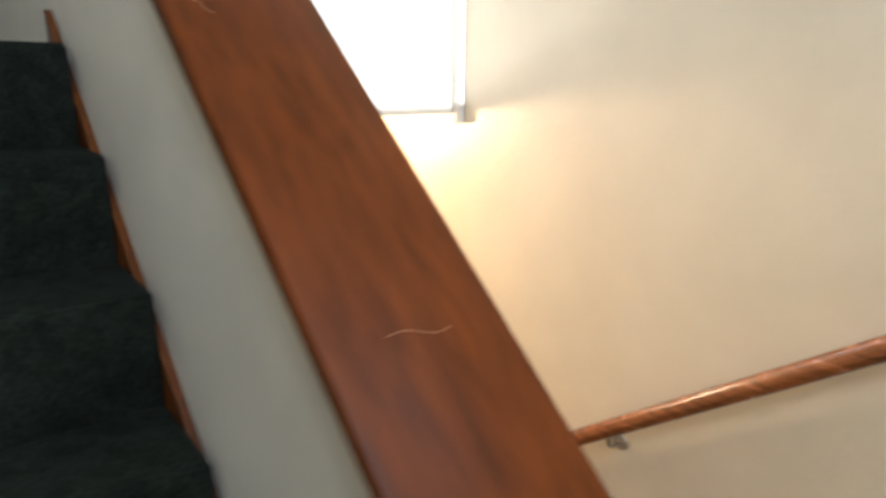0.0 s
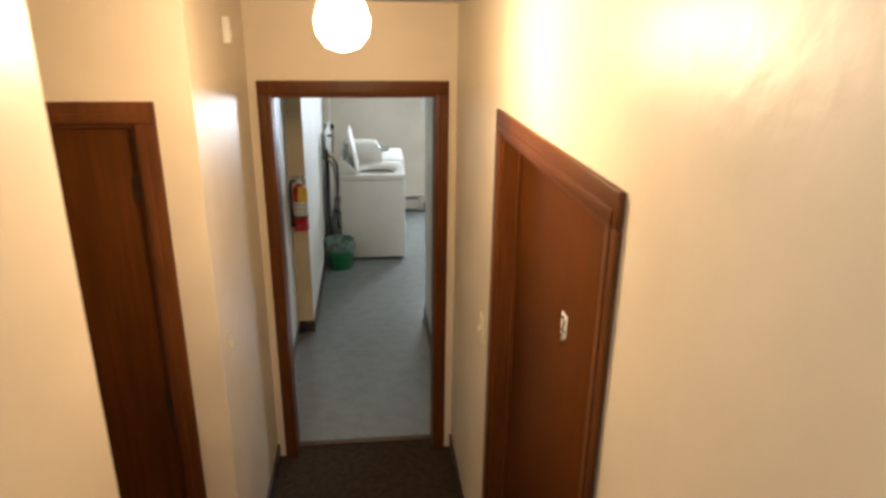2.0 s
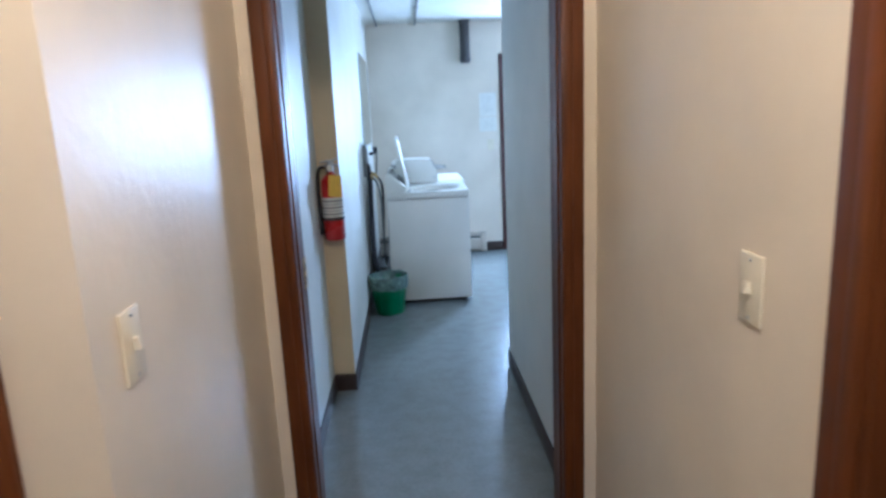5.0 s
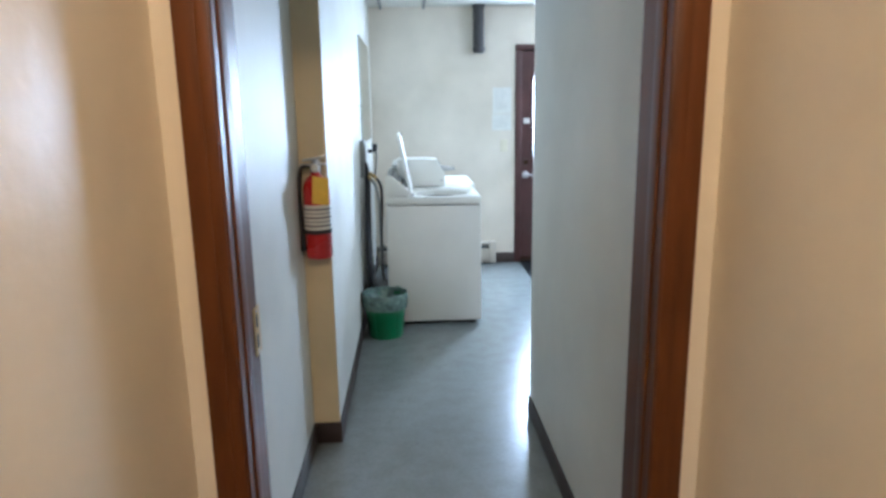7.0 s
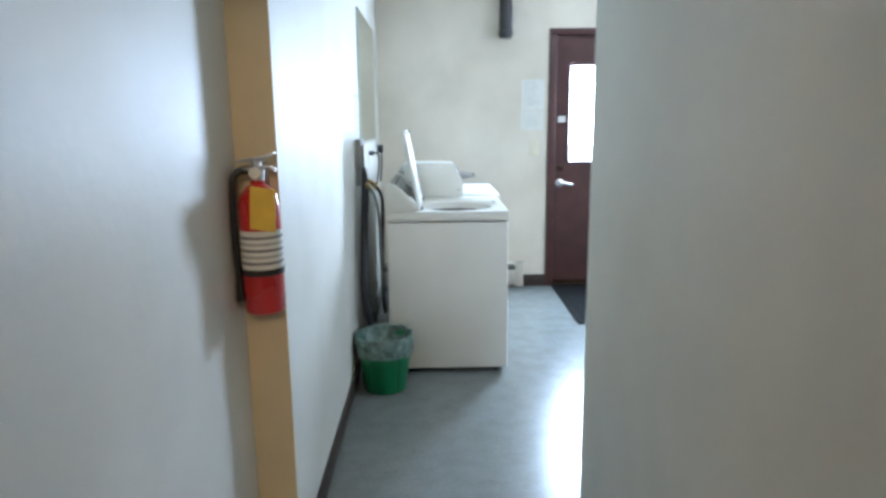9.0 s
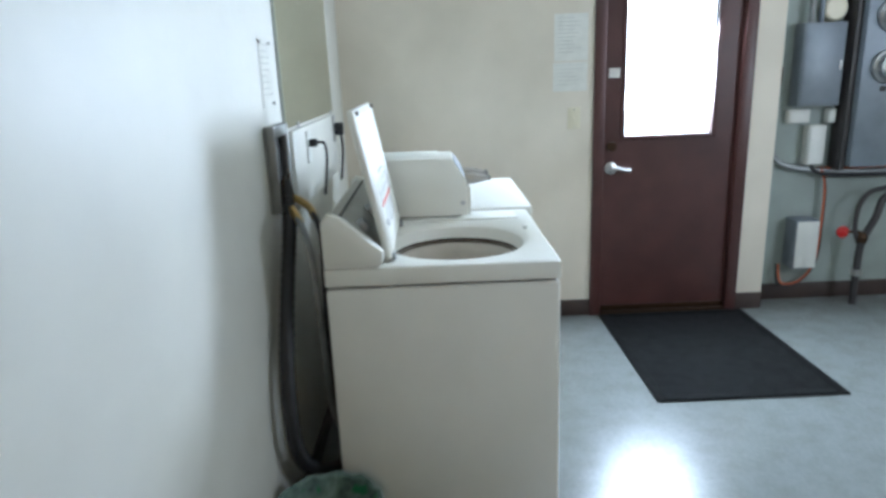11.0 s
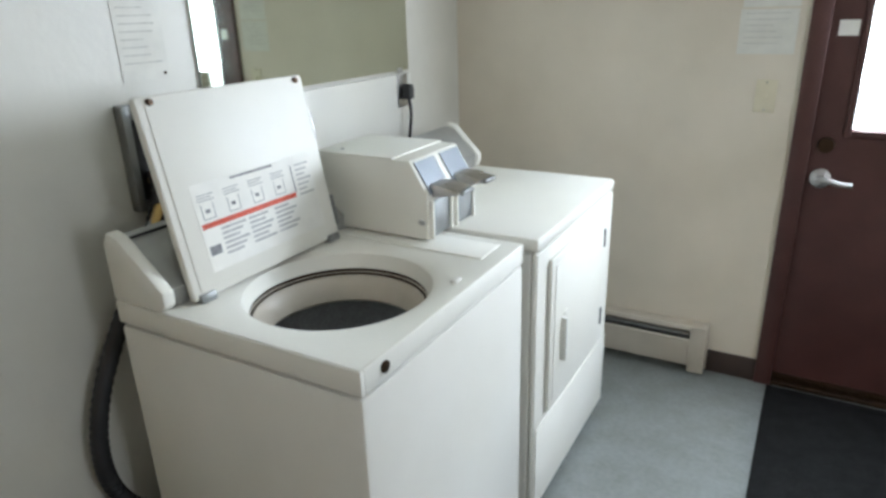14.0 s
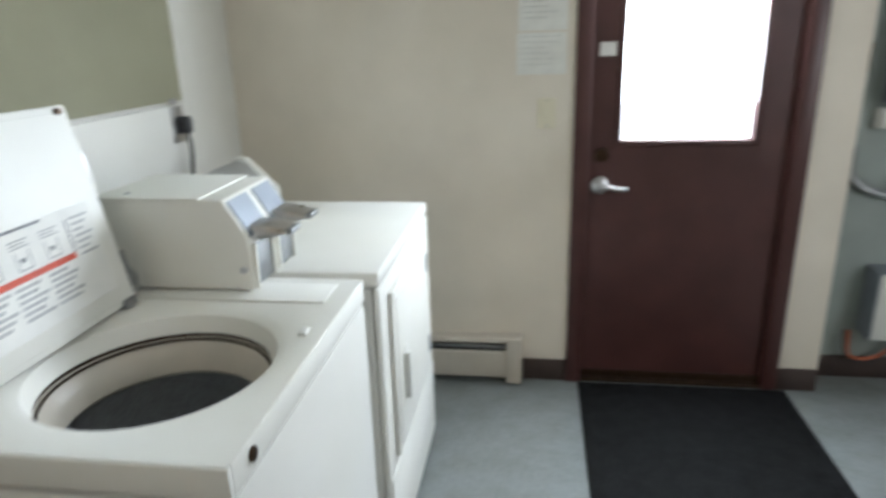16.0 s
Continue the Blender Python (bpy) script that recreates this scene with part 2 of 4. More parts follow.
# floors
setting("floor_hall", box(-1.3, XR + .1, -2.3, .10, -.1, 0), M_CARPET, "worn dark brown carpet of the lower hall", "floor")
setting("floor_laundry", box(-.3, EAST + .1, .10, FAR + .5, -.1, 0.002), M_VINYL, "glossy grey vinyl floor of the laundry", "floor")
setting("trim_threshold", prism([(.085, .002), (.12, .002), (.115, .008), (.09, .008)], "x", .071, .849), M_BRONZE, "thin dark metal threshold strip in the doorway", "trim")

# right hand stair wall with the opening of door 2
D2A, D2B, D2H = -2.137, -1.15, 2.04
bm = box(XR, XR + .14, -5.0, D2A, -.1, 4.9)
add_box(bm, XR, XR + .14, D2B, .12, -.1, 4.9)
add_box(bm, XR, XR + .14, D2A, D2B, D2H, 4.9)
setting("wall_stair_east", bm, M_HALL, "cream painted stair wall with gloss paint", "wall")
# hall end wall with the doorway
bm = box(-.18, .052, 0, .12, 0, HALL_TOP)
add_box(bm, .868, XR, 0, .12, 0, HALL_TOP)
add_box(bm, .052, .868, 0, .12, 2.04, HALL_TOP)
setting("wall_hall_end", bm, M_HALL, "cream wall round the laundry doorway", "wall")
# west side of the hall: short passage wall and the wall of the west door
setting("wall_hall_west", box(-.18, -.035, -.88, 0, 0, HALL_TOP), M_HALL, "cream passage wall with a glossy sheen", "wall")
LDA, LDB = -.98, -.22
bm = box(LDB, -.035, -1.0, -.88, 0, HALL_TOP)
add_box(bm, -1.3, LDA, -1.0, -.88, 0, HALL_TOP)
add_box(bm, LDA, LDB, -1.0, -.88, 2.055, HALL_TOP)
setting("wall_hall_door", bm, M_HALL, "cream wall round the west door", "wall")
setting("wall_hall_back", box(-1.42, -1.3, -5.0, -.1, 0, 4.9), M_HALL, "cream wall closing the hall", "wall")
bm = box(-.1, XR, BULK_Y + .1, .12, HALL_TOP, HALL_TOP + .12)
add_box(bm, -1.3, -.1, -2.15, .12, HALL_TOP, HALL_TOP + .12)
setting("ceiling_hall", bm, M_CEIL, "white hall ceiling", "ceiling")
setting("wall_bulkhead", box(XL, XR, BULK_Y, BULK_Y + .1, HALL_TOP, 4.9), M_WHITEWALL, "white bulkhead wall above the hall opening", "wall")
setting("trim_bulkhead", box(XR - .032, XR - .002, BULK_Y - .032, BULK_Y - .001, HALL_TOP - .03, 4.9, .006), M_PLASTICW, "white corner trim at the bulkhead", "trim")
setting("wall_under_stairs", box(-1.3, -.1, -2.25, -2.15, 0, HALL_TOP + .1), M_HALL, "cream wall under the upper flight", "wall")
setting("ceiling_stair", box(-1.3, XR, -5.0, 1.0, 4.9, 5.0), M_CEIL, "white stairwell ceiling", "ceiling")
# landing and its wall, with window openings assumed out of view
setting("floor_landing", box(-1.3, XR, -5.0, -3.4, LAND - .2, LAND), M_CARPETG, "dark carpet on the stair landing", "floor")
# unseen opening, sized so that the sun patch lands on the bulkhead
WX0, WX1, WZ0, WZ1 = .3, 1.0 - .1, 3.665, 4.7
bm = box(-1.42, -1.12, -5.12, -5.0, 0, 5.0)
add_box(bm, -.38, WX0, -5.12, -5.0, 0, 5.0)
add_box(bm, -1.12, -.38, -5.12, -5.0, 0, 3.8)
add_box(bm, -1.12, -.38, -5.12, -5.0, 4.7, 5.0)
add_box(bm, WX1, XR + .14, -5.12, -5.0, 0, 5.0)
add_box(bm, WX0, WX1, -5.12, -5.0, 0, WZ0)
add_box(bm, WX0, WX1, -5.12, -5.0, WZ1, 5.0)
setting("wall_landing", bm, M_HALL, "cream landing wall with two assumed, unseen window openings", "wall")
# half wall between the flights
S0, S1 = -3.70, BULK_Y


def cap_z(y):
    return 2.164 + .88 * (y + 3.604)


setting("wall_between_flights", prism([(S0, 0), (-2.16, 0), (-2.16, HALL_TOP), (BULK_Y, HALL_TOP), (BULK_Y, cap_z(BULK_Y)), (S0, cap_z(S0))], "x", -.1, XL), M_HALL, "cream half wall between the two stair flights", "wall")
bm = prism([(S0 - .02, cap_z(S0 - .02)), (S1, cap_z(S1)), (S1, cap_z(S1) + .035), (S0 - .02, cap_z(S0 - .02) + .035)], "x", -.137, .07, .008)
setting("trim_cap", bm, M_CAP, "scratched varnished wood cap on the sloping half wall", "trim")

# thin paler skin: the daylit side's whiteness is put into its colour
setting("wall_flight_flank", prism([(S0, 1.0), (-2.27, 2.2), (-2.27, HALL_TOP), (BULK_Y, cap_z(BULK_Y) - .002), (S0, cap_z(S0) - .002)], "x", -.106, -.1), M_WHITEWALL, "half wall face beside the upper flight, daylight put into its paler colour", "wall")
# lower flight
stairs = tagged(thing("staircase", "carpeted lower stair flight", "stairs"), kind="structure")
for i in range(6):
    y0, z = -3.4 + GOING * i, LAND - RISE * (i + 1)
    if z > .02:
        part("step", box(XL, XR, y0, y0 + GOING + .02, max(0, z - .3), z, .008), M_CARPETG, stairs)
upper = tagged(thing("staircase", "upper stair flight in dark carpet", "stairs"), kind="structure")
for i in range(8):
    y0, z = -2.42 - .22 * i, UP - .195 * i
    part("step", box(-1.3, -.121, y0, y0 + .25, z - .35, z, .012), M_CARPETG, upper)
setting("floor_upper", box(-1.3, -.1, -2.2, 1.0, UP - .07, UP - .002), M_CARPETG, "dark carpeted upper floor", "floor")
setting("wall_upper_flank", box(-.1, XL, BULK_Y + .001, -.2, HALL_TOP + .12, 4.9), M_WHITEWALL, "white wall beside the upper floor", "wall")
setting("wall_upper_end", box(-1.3, XL, -.2, -.1, UP, 4.9), M_WHITEWALL, "white wall at the head of the stairs", "wall")
setting("trim_stringer", prism([(-3.70, 1.15), (-2.2, 2.47), (-2.2, 2.70), (-3.70, 1.38)], "x", -.121, -.1065), M_TRIM, "stained stringer board beside the upper flight", "trim")

# laundry shell
setting("wall_passage_west", box(CX - .12, CX, .12, STEP_Y, 0, ROOM_TOP), M_WHITEWALL, "white passage wall", "wall")
setting("wall_passage_step", box(CX, LX, STEP_Y, STEP_Y + .006, 0, ROOM_TOP), M_YELLOW, "yellowed narrow wall return", "wall")
setting("wall_laundry_west", box(CX - .12, LX, STEP_Y + .006, FAR, 0, ROOM_TOP), M_WHITEWALL, "white laundry wall behind the machines", "wall")
setting("wall_passage_east", box(.957, 1.07, .12, 1.8, 0, ROOM_TOP), M_WHITEWALL, "white passage wall", "wall")
setting("wall_laundry_south", box(1.07, EAST, 1.68, 1.8, 0, ROOM_TOP), M_UNSEENWALL, "unseen laundry wall, mid-toned to cut bounced light", "wall")
FDA, FDB, FDH = 1.455, 2.215, 2.03
bm = box(CX - .12, FDA, FAR, FAR + .14, 0, ROOM_TOP)
add_box(bm, FDB, 2.42, FAR, FAR + .14, 0, ROOM_TOP)
add_box(bm, FDA, FDB, FAR, FAR + .14, FDH, ROOM_TOP)
setting("wall_laundry_north", bm, M_FARWALL, "off-white laundry wall round the outer door", "wall")
setting("wall_meter_niche", box(2.42, EAST, FAR + .14, FAR + .24, 0, ROOM_TOP), M_BACKBOARD, "grey-green board behind the meters", "wall")
# unseen wall, its opening made for the side fill lamp
bm = box(EAST, EAST + .12, 1.68, 1.9, 0, ROOM_TOP)
add_box(bm, EAST, EAST + .12, 2.9, FAR + .24, 0, ROOM_TOP)
add_box(bm, EAST, EAST + .12, 1.9, 2.9, 0, 1.1)
add_box(bm, EAST, EAST + .12, 1.9, 2.9, 2.1, ROOM_TOP)
setting("wall_laundry_east", bm, M_UNSEENWALL, "unseen laundry wall with an added opening, mid-toned to cut bounced light", "wall")
setting("ceiling_laundry", box(CX - .12, EAST + .12, .12, FAR + .24, ROOM_TOP, ROOM_TOP + .1), M_CEIL, "white laundry ceiling", "ceiling")
setting("backdrop_door", box(.4, 3.4, 6.6, 6.62, 0, 4.0), M_SKYGLOW, "bright overcast daylight outside the door", "backdrop")
for nm, b in (("baseboard_west", (LX, LX + .008, STEP_Y, FAR)), ("baseboard_step", (CX + .008, LX + .008, STEP_Y - .008, STEP_Y)),
              ("baseboard_passage_west", (CX, CX + .008, .14, STEP_Y)), ("baseboard_passage_east", (.949, .957, .14, 1.808)),
              ("baseboard_passage_end", (.957, 1.07, 1.8, 1.808)), ("baseboard_north", (1.22, FDA - .05, FAR - .008, FAR)), ("baseboard_pier", (FDB + .05, 2.42, FAR - .008, FAR)),
              ("baseboard_niche", (2.42, EAST, FAR + .13, FAR + .14)), ("baseboard_hall_west", (-.035, -.025, -1.0, -.02)), ("baseboard_hall_east", (XR - .01, XR, -1.08, -.02))):
    setting(nm, box(*b, .002, .1, .002), M_BASE, "dark brown vinyl baseboard", "baseboard")


# ---- doors ----
def casing(parent, axis, a, b, h, face, out, width=.065, depth=.018, material=None, first=None):
    """Two legs and a head with a stepped face round an opening from a to b; axis is the way the opening runs."""
    material = material or M_TRIM
    first = first or width

    def bar(u0, u1, z0, z1, d0, d1, bev):
        lo, hi = sorted((face + out * d0, face + out * d1))
        return box(u0, u1, lo, hi, z0, z1, bev) if axis == "x" else box(lo, hi, u0, u1, z0, z1, bev)
    for u0, u1, v0, v1 in ((a - first, a + .004, a - .022, a), (b - .004, b + width, b, b + .028)):
        leg = part("casing_leg", bar(u0, u1, .003, h - .004, 0, depth, .004), material, parent)
        part("bead", bar(v0, v1, .003, h - .004, depth - .002, depth + .003, .002), material, leg)
    head = part("casing_head", bar(a - first, b + width, h - .004, h + width, 0, depth, .004), material, parent)
    part("bead", bar(a - .022, b + .028, h, h + .028, depth - .002, depth + .003, .002), material, head)


def hinge(parent, m):
    h = part("hinge", lathe([(.0, -.05), (.007, -.05), (.007, .05), (0, .05)], n=10), M_BRONZE, parent, "dark bronze hinge", m)
    part("hinge_leaf", box(-.022, .022, .004, .008, -.045, .045), M_BRONZE, h)


def knob(parent, m, material):
    k = part("doorknob", lathe([(0, 0), (.033, 0), (.033, .006), (.012, .012), (.012, .035), (.024, .045), (.028, .058), (.02, .07), (0, .073)]), material, parent, "round metal doorknob", m)
    return k


# doorway to the laundry: frame only
dw = tagged(thing("door_1", "open doorway with a stained wood frame", "door frame"), kind="structure")
casing(dw, "x", .066, .854, 2.04, 0, -1, .061)
part("jamb", box(.052, .070, -.004, .135, .003, 2.04), M_TRIM, dw)
part("jamb", box(.850, .868, -.004, .135, .003, 2.04), M_TRIM, dw)
part("head_jamb", box(.070, .850, -.004, .135, 2.022, 2.04), M_TRIM, dw)
part("stop", box(.070, .074, .02, .06, .003, 2.022, .001), M_TRIM, dw)
part("stop", box(.846, .850, .02, .06, .003, 2.022, .001), M_TRIM, dw)
sp = part("strike_plate", box(.0701, .0725, .10, .146, .99, 1.09, .001), M_BRASS, dw, "worn brass strike plate")
part("bolt_hole", box(.0724, .0729, .112, .126, 1.048, 1.075), M_BLACK, sp)
part("bolt_hole", box(.0724, .0729, .112, .126, 1.005, 1.032), M_BLACK, sp)
part("screw", box(.0724, .0735, .115, .122, .994, 1.0), M_STEEL, sp)
part("screw", box(.0724, .0735, .115, .122, 1.08, 1.086), M_STEEL, sp)

# door 2
d2 = tagged(thing("door_2", "closed flush wooden apartment door with a number plate", "door"), kind="structure")
casing(d2, "y", D2A, D2B, D2H, XR, -1, .066, .014, first=.044)
part("jamb", box(XR - .003, XR + .14, D2B - .018, D2B, .003, D2H), M_TRIM, d2)
part("jamb", box(XR - .003, XR + .14, D2A, D2A + .018, .003, D2H), M_TRIM, d2)
part("head_jamb", box(XR - .003, XR + .14, D2A + .018, D2B - .018, D2H - .018, D2H), M_TRIM, d2)
part("stop", box(XR + .049, XR + .061, D2B - .03, D2B - .018, .003, D2H - .018), M_TRIM, d2)
leaf = part("door_leaf", box(XR + .062, XR + .102, D2A + .02, D2B - .02, .012, D2H - .02, .002), M_WOOD, d2)
FX = XR + .062
plate = part("number_plate", box(FX - .003, FX, -1.745, -1.701, 1.602, 1.664, .001), M_PLASTICW, d2, "white number plate")
words("number", "2", .062, Matrix.Translation((FX - .004, -1.723, 1.633)) @ pose(0, 0, 0, 90, 0, -90), M_BLACK, plate)
part("door_viewer", lathe([(0, 0), (.009, 0), (.009, .003), (.006, .006), (0, .007)], Matrix.Translation((FX, -1.723, 1.590)) @ pose(0, 0, 0, 0, -90, 0)), M_STEEL, d2, "shiny steel door viewer")
knob(d2, Matrix.Translation((FX, -2.06, .96)) @ pose(0, 0, 0, 0, -90, 0), M_BRASS)

# west door
d3 = tagged(thing("door_3", "closed dark flush wooden door", "door"), kind="structure")
casing(d3, "x", LDA, LDB, 2.055, -1.0, -1)
part("jamb", box(LDA, LDA + .018, -1.003, -.88, .003, 2.055), M_TRIM, d3)
part("jamb", box(LDB - .018, LDB, -1.003, -.88, .003, 2.055), M_TRIM, d3)
part("head_jamb", box(LDA + .018, LDB - .018, -1.003, -.88, 2.037, 2.055), M_TRIM, d3)
part("door_leaf", box(LDA + .02, LDB - .021, -.992, -.952, .012, 2.034, .002), M_WOOD, d3)
for z in (.25, 1.0, 1.83):
    hinge(d3, pose(LDB - .021, -.998, z))
knob(d3, Matrix.Translation((LDA + .09, -.992, .96)) @ pose(0, 0, 0, 90, 0, 0), M_BRASS)

# unseen panels that stop light leaking round the two closed doors
setting("blocker_behind_door_2", box(XR + .11, XR + .14, D2A, D2B, 0, D2H), M_WHITEWALL, "unseen light blocker behind the closed door", "wall")
setting("blocker_behind_door_3", box(LDA, LDB, -.9, -.88, 0, 2.055), M_WHITEWALL, "unseen light blocker behind the closed door", "wall")
# outer door
d4 = tagged(thing("door_4", "closed dark brown outer door with a bright window", "door"), kind="structure")
for x0, x1 in ((FDA - .05, FDA + .012), (FDB - .012, FDB + .05)):
    part("frame_leg", box(x0, x1, FAR - .018, FAR + .14, .003, FDH + .0, .004), M_DARKDOOR, d4)
part("frame_head", box(FDA - .05, FDB + .05, FAR - .018, FAR + .14, FDH, FDH + .05, .004), M_DARKDOOR, d4)
LA, LB, LY0, LY1 = FDA + .0125, FDB - .0125, FAR + .02, FAR + .062
for x0, x1 in ((FDA, FDA + .04), (FDB - .04, FDB)):
    part("stop", box(x0, x1, LY1 + .001, LY1 + .02, .02, FDH), M_DARKDOOR, d4)
part("head_stop", box(FDA, FDB, LY1 + .001, LY1 + .02, FDH - .04, FDH), M_DARKDOOR, d4)
GX0, GX1, GZ0, GZ1 = 1.585, 2.068, 1.04, 1.80
bm = box(LA, GX0, LY0, LY1, .02, FDH - .004)
add_box(bm, GX1, LB, LY0, LY1, .02, FDH - .004)
add_box(bm, GX0, GX1, LY0, LY1, .02, GZ0)
add_box(bm, GX0, GX1, LY0, LY1, GZ1, FDH - .004)
part("door_leaf", bm, M_DARKDOOR, d4)
win = part("window", prism([(GX0, GZ0), (GX1, GZ0), (GX1, GZ1), (GX0, GZ1)], "y", LY0 + .016, LY0 + .022), M_GLASS, d4)
win.visible_shadow = False
for b_ in ((GX0 - .022, GX0, GZ0 - .022, GZ1 + .022), (GX1, GX1 + .022, GZ0 - .022, GZ1 + .022), (GX0, GX1, GZ0 - .022, GZ0), (GX0, GX1, GZ1, GZ1 + .022)):
    part("glazing_bead", box(b_[0], b_[1], LY0 - .01, LY0, b_[2], b_[3], .003), M_DARKDOOR, win)
part("kick_sweep", box(LA, LB, LY0 - .008, LY0, .02, .05, .002), M_BRONZE, d4)
part("threshold", box(FDA - .05, FDB + .05, FAR - .01, FAR + .1, .002, .02, .004), M_BRONZE, d4)
rose = part("lever_handle", lathe([(0, 0), (.034, 0), (.034, .008), (.014, .014), (.014, .05), (0, .05)], Matrix.Translation((1.515, LY0, .865)) @ pose(0, 0, 0, 90, 0, 0)), M_STEEL, d4, "brushed steel lever handle")
part("lever", tube([(1.515, LY0 - .045, .865), (1.545, LY0 - .05, .866), (1.58, LY0 - .05, .858), (1.615, LY0 - .045, .856)], .010), M_STEEL, rose)
part("deadbolt", lathe([(0, 0), (.028, 0), (.026, .014), (0, .016)], Matrix.Translation((1.515, LY0, .985)) @ pose(0, 0, 0, 90, 0, 0)), M_BRONZE, d4, "dark round deadbolt")
part("sticker", box(1.492, 1.552, LY0 - .0015, LY0, 1.355, 1.405), M_PAPER, d4, "small white sticker")


# ---- hall things ----
def switch_plate(m, name, label, category, holes=1, kind="toggle"):
    """Plate in the x-z plane, facing -y."""
    t_ = thing(name, label, category, m)
    p_ = part("plate", box(-.035, .035, -.006, 0, -.058, .058, .003), M_IVORY, t_)
    if kind == "toggle":
        part("toggle", prism([(-.018, -.006), (-.006, -.008), (-.006, .012), (-.014, .012)], "x", -.005, .005), M_IVORY, t_)
    else:
        for z in (-.022, .022):
            s_ = part("socket", lathe([(0, 0), (.016, 0), (.016, .003), (0, .003)], Matrix.Translation((0, -.006, z)) @ pose(0, 0, 0, 90, 0, 0), 16), M_IVORY, t_)
            for x in (-.006, .006):
                part("slot", box(x - .001, x + .001, -.0098, -.0088, z - .005, z + .005), M_BLACK, s_)
    for z in (-.048, .048) if kind == "toggle" else (0,):
        part("screw", lathe([(0, 0), (.003, 0), (.002, .002), (0, .002)], Matrix.Translation((0, -.006, z)) @ pose(0, 0, 0, 90, 0, 0), 8), M_STEEL, t_)
    return t_


switch_plate(pose(-.035, -.88, 1.18, 0, 0, 90), "light_switch", "ivory toggle light switch on the passage wall", "light switch")
switch_plate(pose(XR, -.88, 1.21, 0, 0, -90), "light_switch", "ivory toggle light switch beside the apartment door", "light switch")
switch_plate(pose(XR, -2.378, 1.27, 0, 0, -90), "light_switch", "ivory light switch above the handrail end", "light switch")
switch_plate(pose(1.30, FAR, 1.15), "light_switch", "ivory toggle light switch beside the outer door", "light switch")

rail = thing("handrail", "round varnished wooden handrail on wall brackets", "handrail")
RA, RB = Vector((.90, -2.20, 1.09)), Vector((.90, -3.75, 2.245))
part("rail", tube([RA, RA.lerp(RB, .35), RA.lerp(RB, .7), RB], .023, 14, samples=4), M_RAIL, rail)
for f in (.045, .52, .93):
    c = RA.lerp(RB, f)
    br = part("bracket", tube([(c.x, c.y, c.z - .024), (c.x + .004, c.y, c.z - .05), (c.x + .03, c.y, c.z - .062), (XR, c.y, c.z - .06)], .006, 8, samples=5), M_STEEL, rail, "small metal wall bracket")
    part("rosette", lathe([(0, 0), (.022, 0), (.02, .006), (0, .008)], Matrix.Translation((XR, c.y, c.z - .06)) @ pose(0, 0, 0, 0, -90, 0), 16), M_STEEL, br)

lampth = thing("ceiling_lamp", "lit white glass globe on the hall ceiling", "ceiling lamp", pose(.47, -1.57, HALL_TOP))
part("canopy", lathe([(0, -.001), (.075, -.001), (.07, -.02), (.045, -.03), (0, -.03)]), M_IVORY, lampth)
globe = part("globe", lathe([(.04, -.03), (.055, -.045), (.066, -.08), (.062, -.115), (.04, -.143), (0, -.155)]), M_BULB, lampth, "glowing glass globe")
globe.visible_shadow = False
det = thing("wall_chime", "small white plastic box high on the passage wall", "chime box", pose(-.035, -.42, 2.33, 0, 0, 90))
part("housing", box(-.035, .035, -.03, 0, -.05, .05, .006), M_PLASTICW, det)
part("grille", box(-.022, .022, -.033, -.03, -.03, .0, .001), M_IVORY, det)
# scratches and chips on the cap board
for (y, x, L, a) in ((-3.45, -.035, .07, 62), (-3.10, -.09, .03, 20), (-3.04, -.10, .05, 15)):
    sc = part("scratch", tube([(-L / 2, 0, 0), (-L / 5, .004, 0), (L / 4, -.002, 0), (L / 2, .003, 0)], .0005, 6), M_SCRATCH, bpy.data.objects["trim_cap"], "pale scratch", Matrix.Translation((x, y, cap_z(y) + .0352)) @ pose(0, 0, 0, math.degrees(math.atan(.88)), 0, 0) @ pose(0, 0, 0, 0, 0, a - 70))

# ---- fire extinguisher on the wall return ----
fe = thing("fire_extinguisher", "red fire extinguisher with a yellow tag hung on the wall return", "fire extinguisher", pose(.005, 1.515, .885))
part("cylinder", lathe([(0, 0), (.05, 0), (.054, .008), (.054, .285), (.048, .315), (.03, .338), (.018, .345), (.018, .36), (0, .36)]), M_RED, fe)
lab = part("label_band", lathe([(.0545, .12), (.0548, .12), (.0548, .225), (.0545, .225)], caps=False), M_PAPER, fe, "white instruction band")
for k in range(5):
    part("print_bar", lathe([(.0549, .135 + .017 * k), (.0552, .135 + .017 * k), (.0552, .143 + .017 * k), (.0549, .143 + .017 * k)], caps=False), M_FAINT if k % 2 else M_INK, lab)
val = part("valve", lathe([(0, .355), (.02, .355), (.02, .385), (.013, .39), (.013, .405), (0, .405)], n=16), M_STEEL, fe, "bright metal valve")
part("lever", prism([(-.05, .398), (.02, .408), (.05, .422), (.05, .429), (.018, .418), (-.05, .408)], "y", -.011, .011, .002), M_STEEL, val)
part("carry_handle", prism([(-.06, .378), (.04, .383), (.05, .376), (.05, .383), (.04, .392), (-.06, .388)], "y", -.011, .011, .002), M_STEEL, val)
part("gauge", lathe([(0, 0), (.015, 0), (.015, .01), (0, .012)], Matrix.Translation((0, -.018, .375)) @ pose(0, 0, 0, 90, 0, 0), 16), M_PAPER, val)
part("tag", prism([(-.01, .235), (.055, .225), (.06, .335), (-.003, .345)], "y", -.064, -.061), M_YLABEL, fe, "yellow inspection tag")
part("strap", lathe([(.0545, .105), (.0565, .105), (.0565, .122), (.0545, .122)], caps=False), M_BLACK, fe, "black retaining strap")
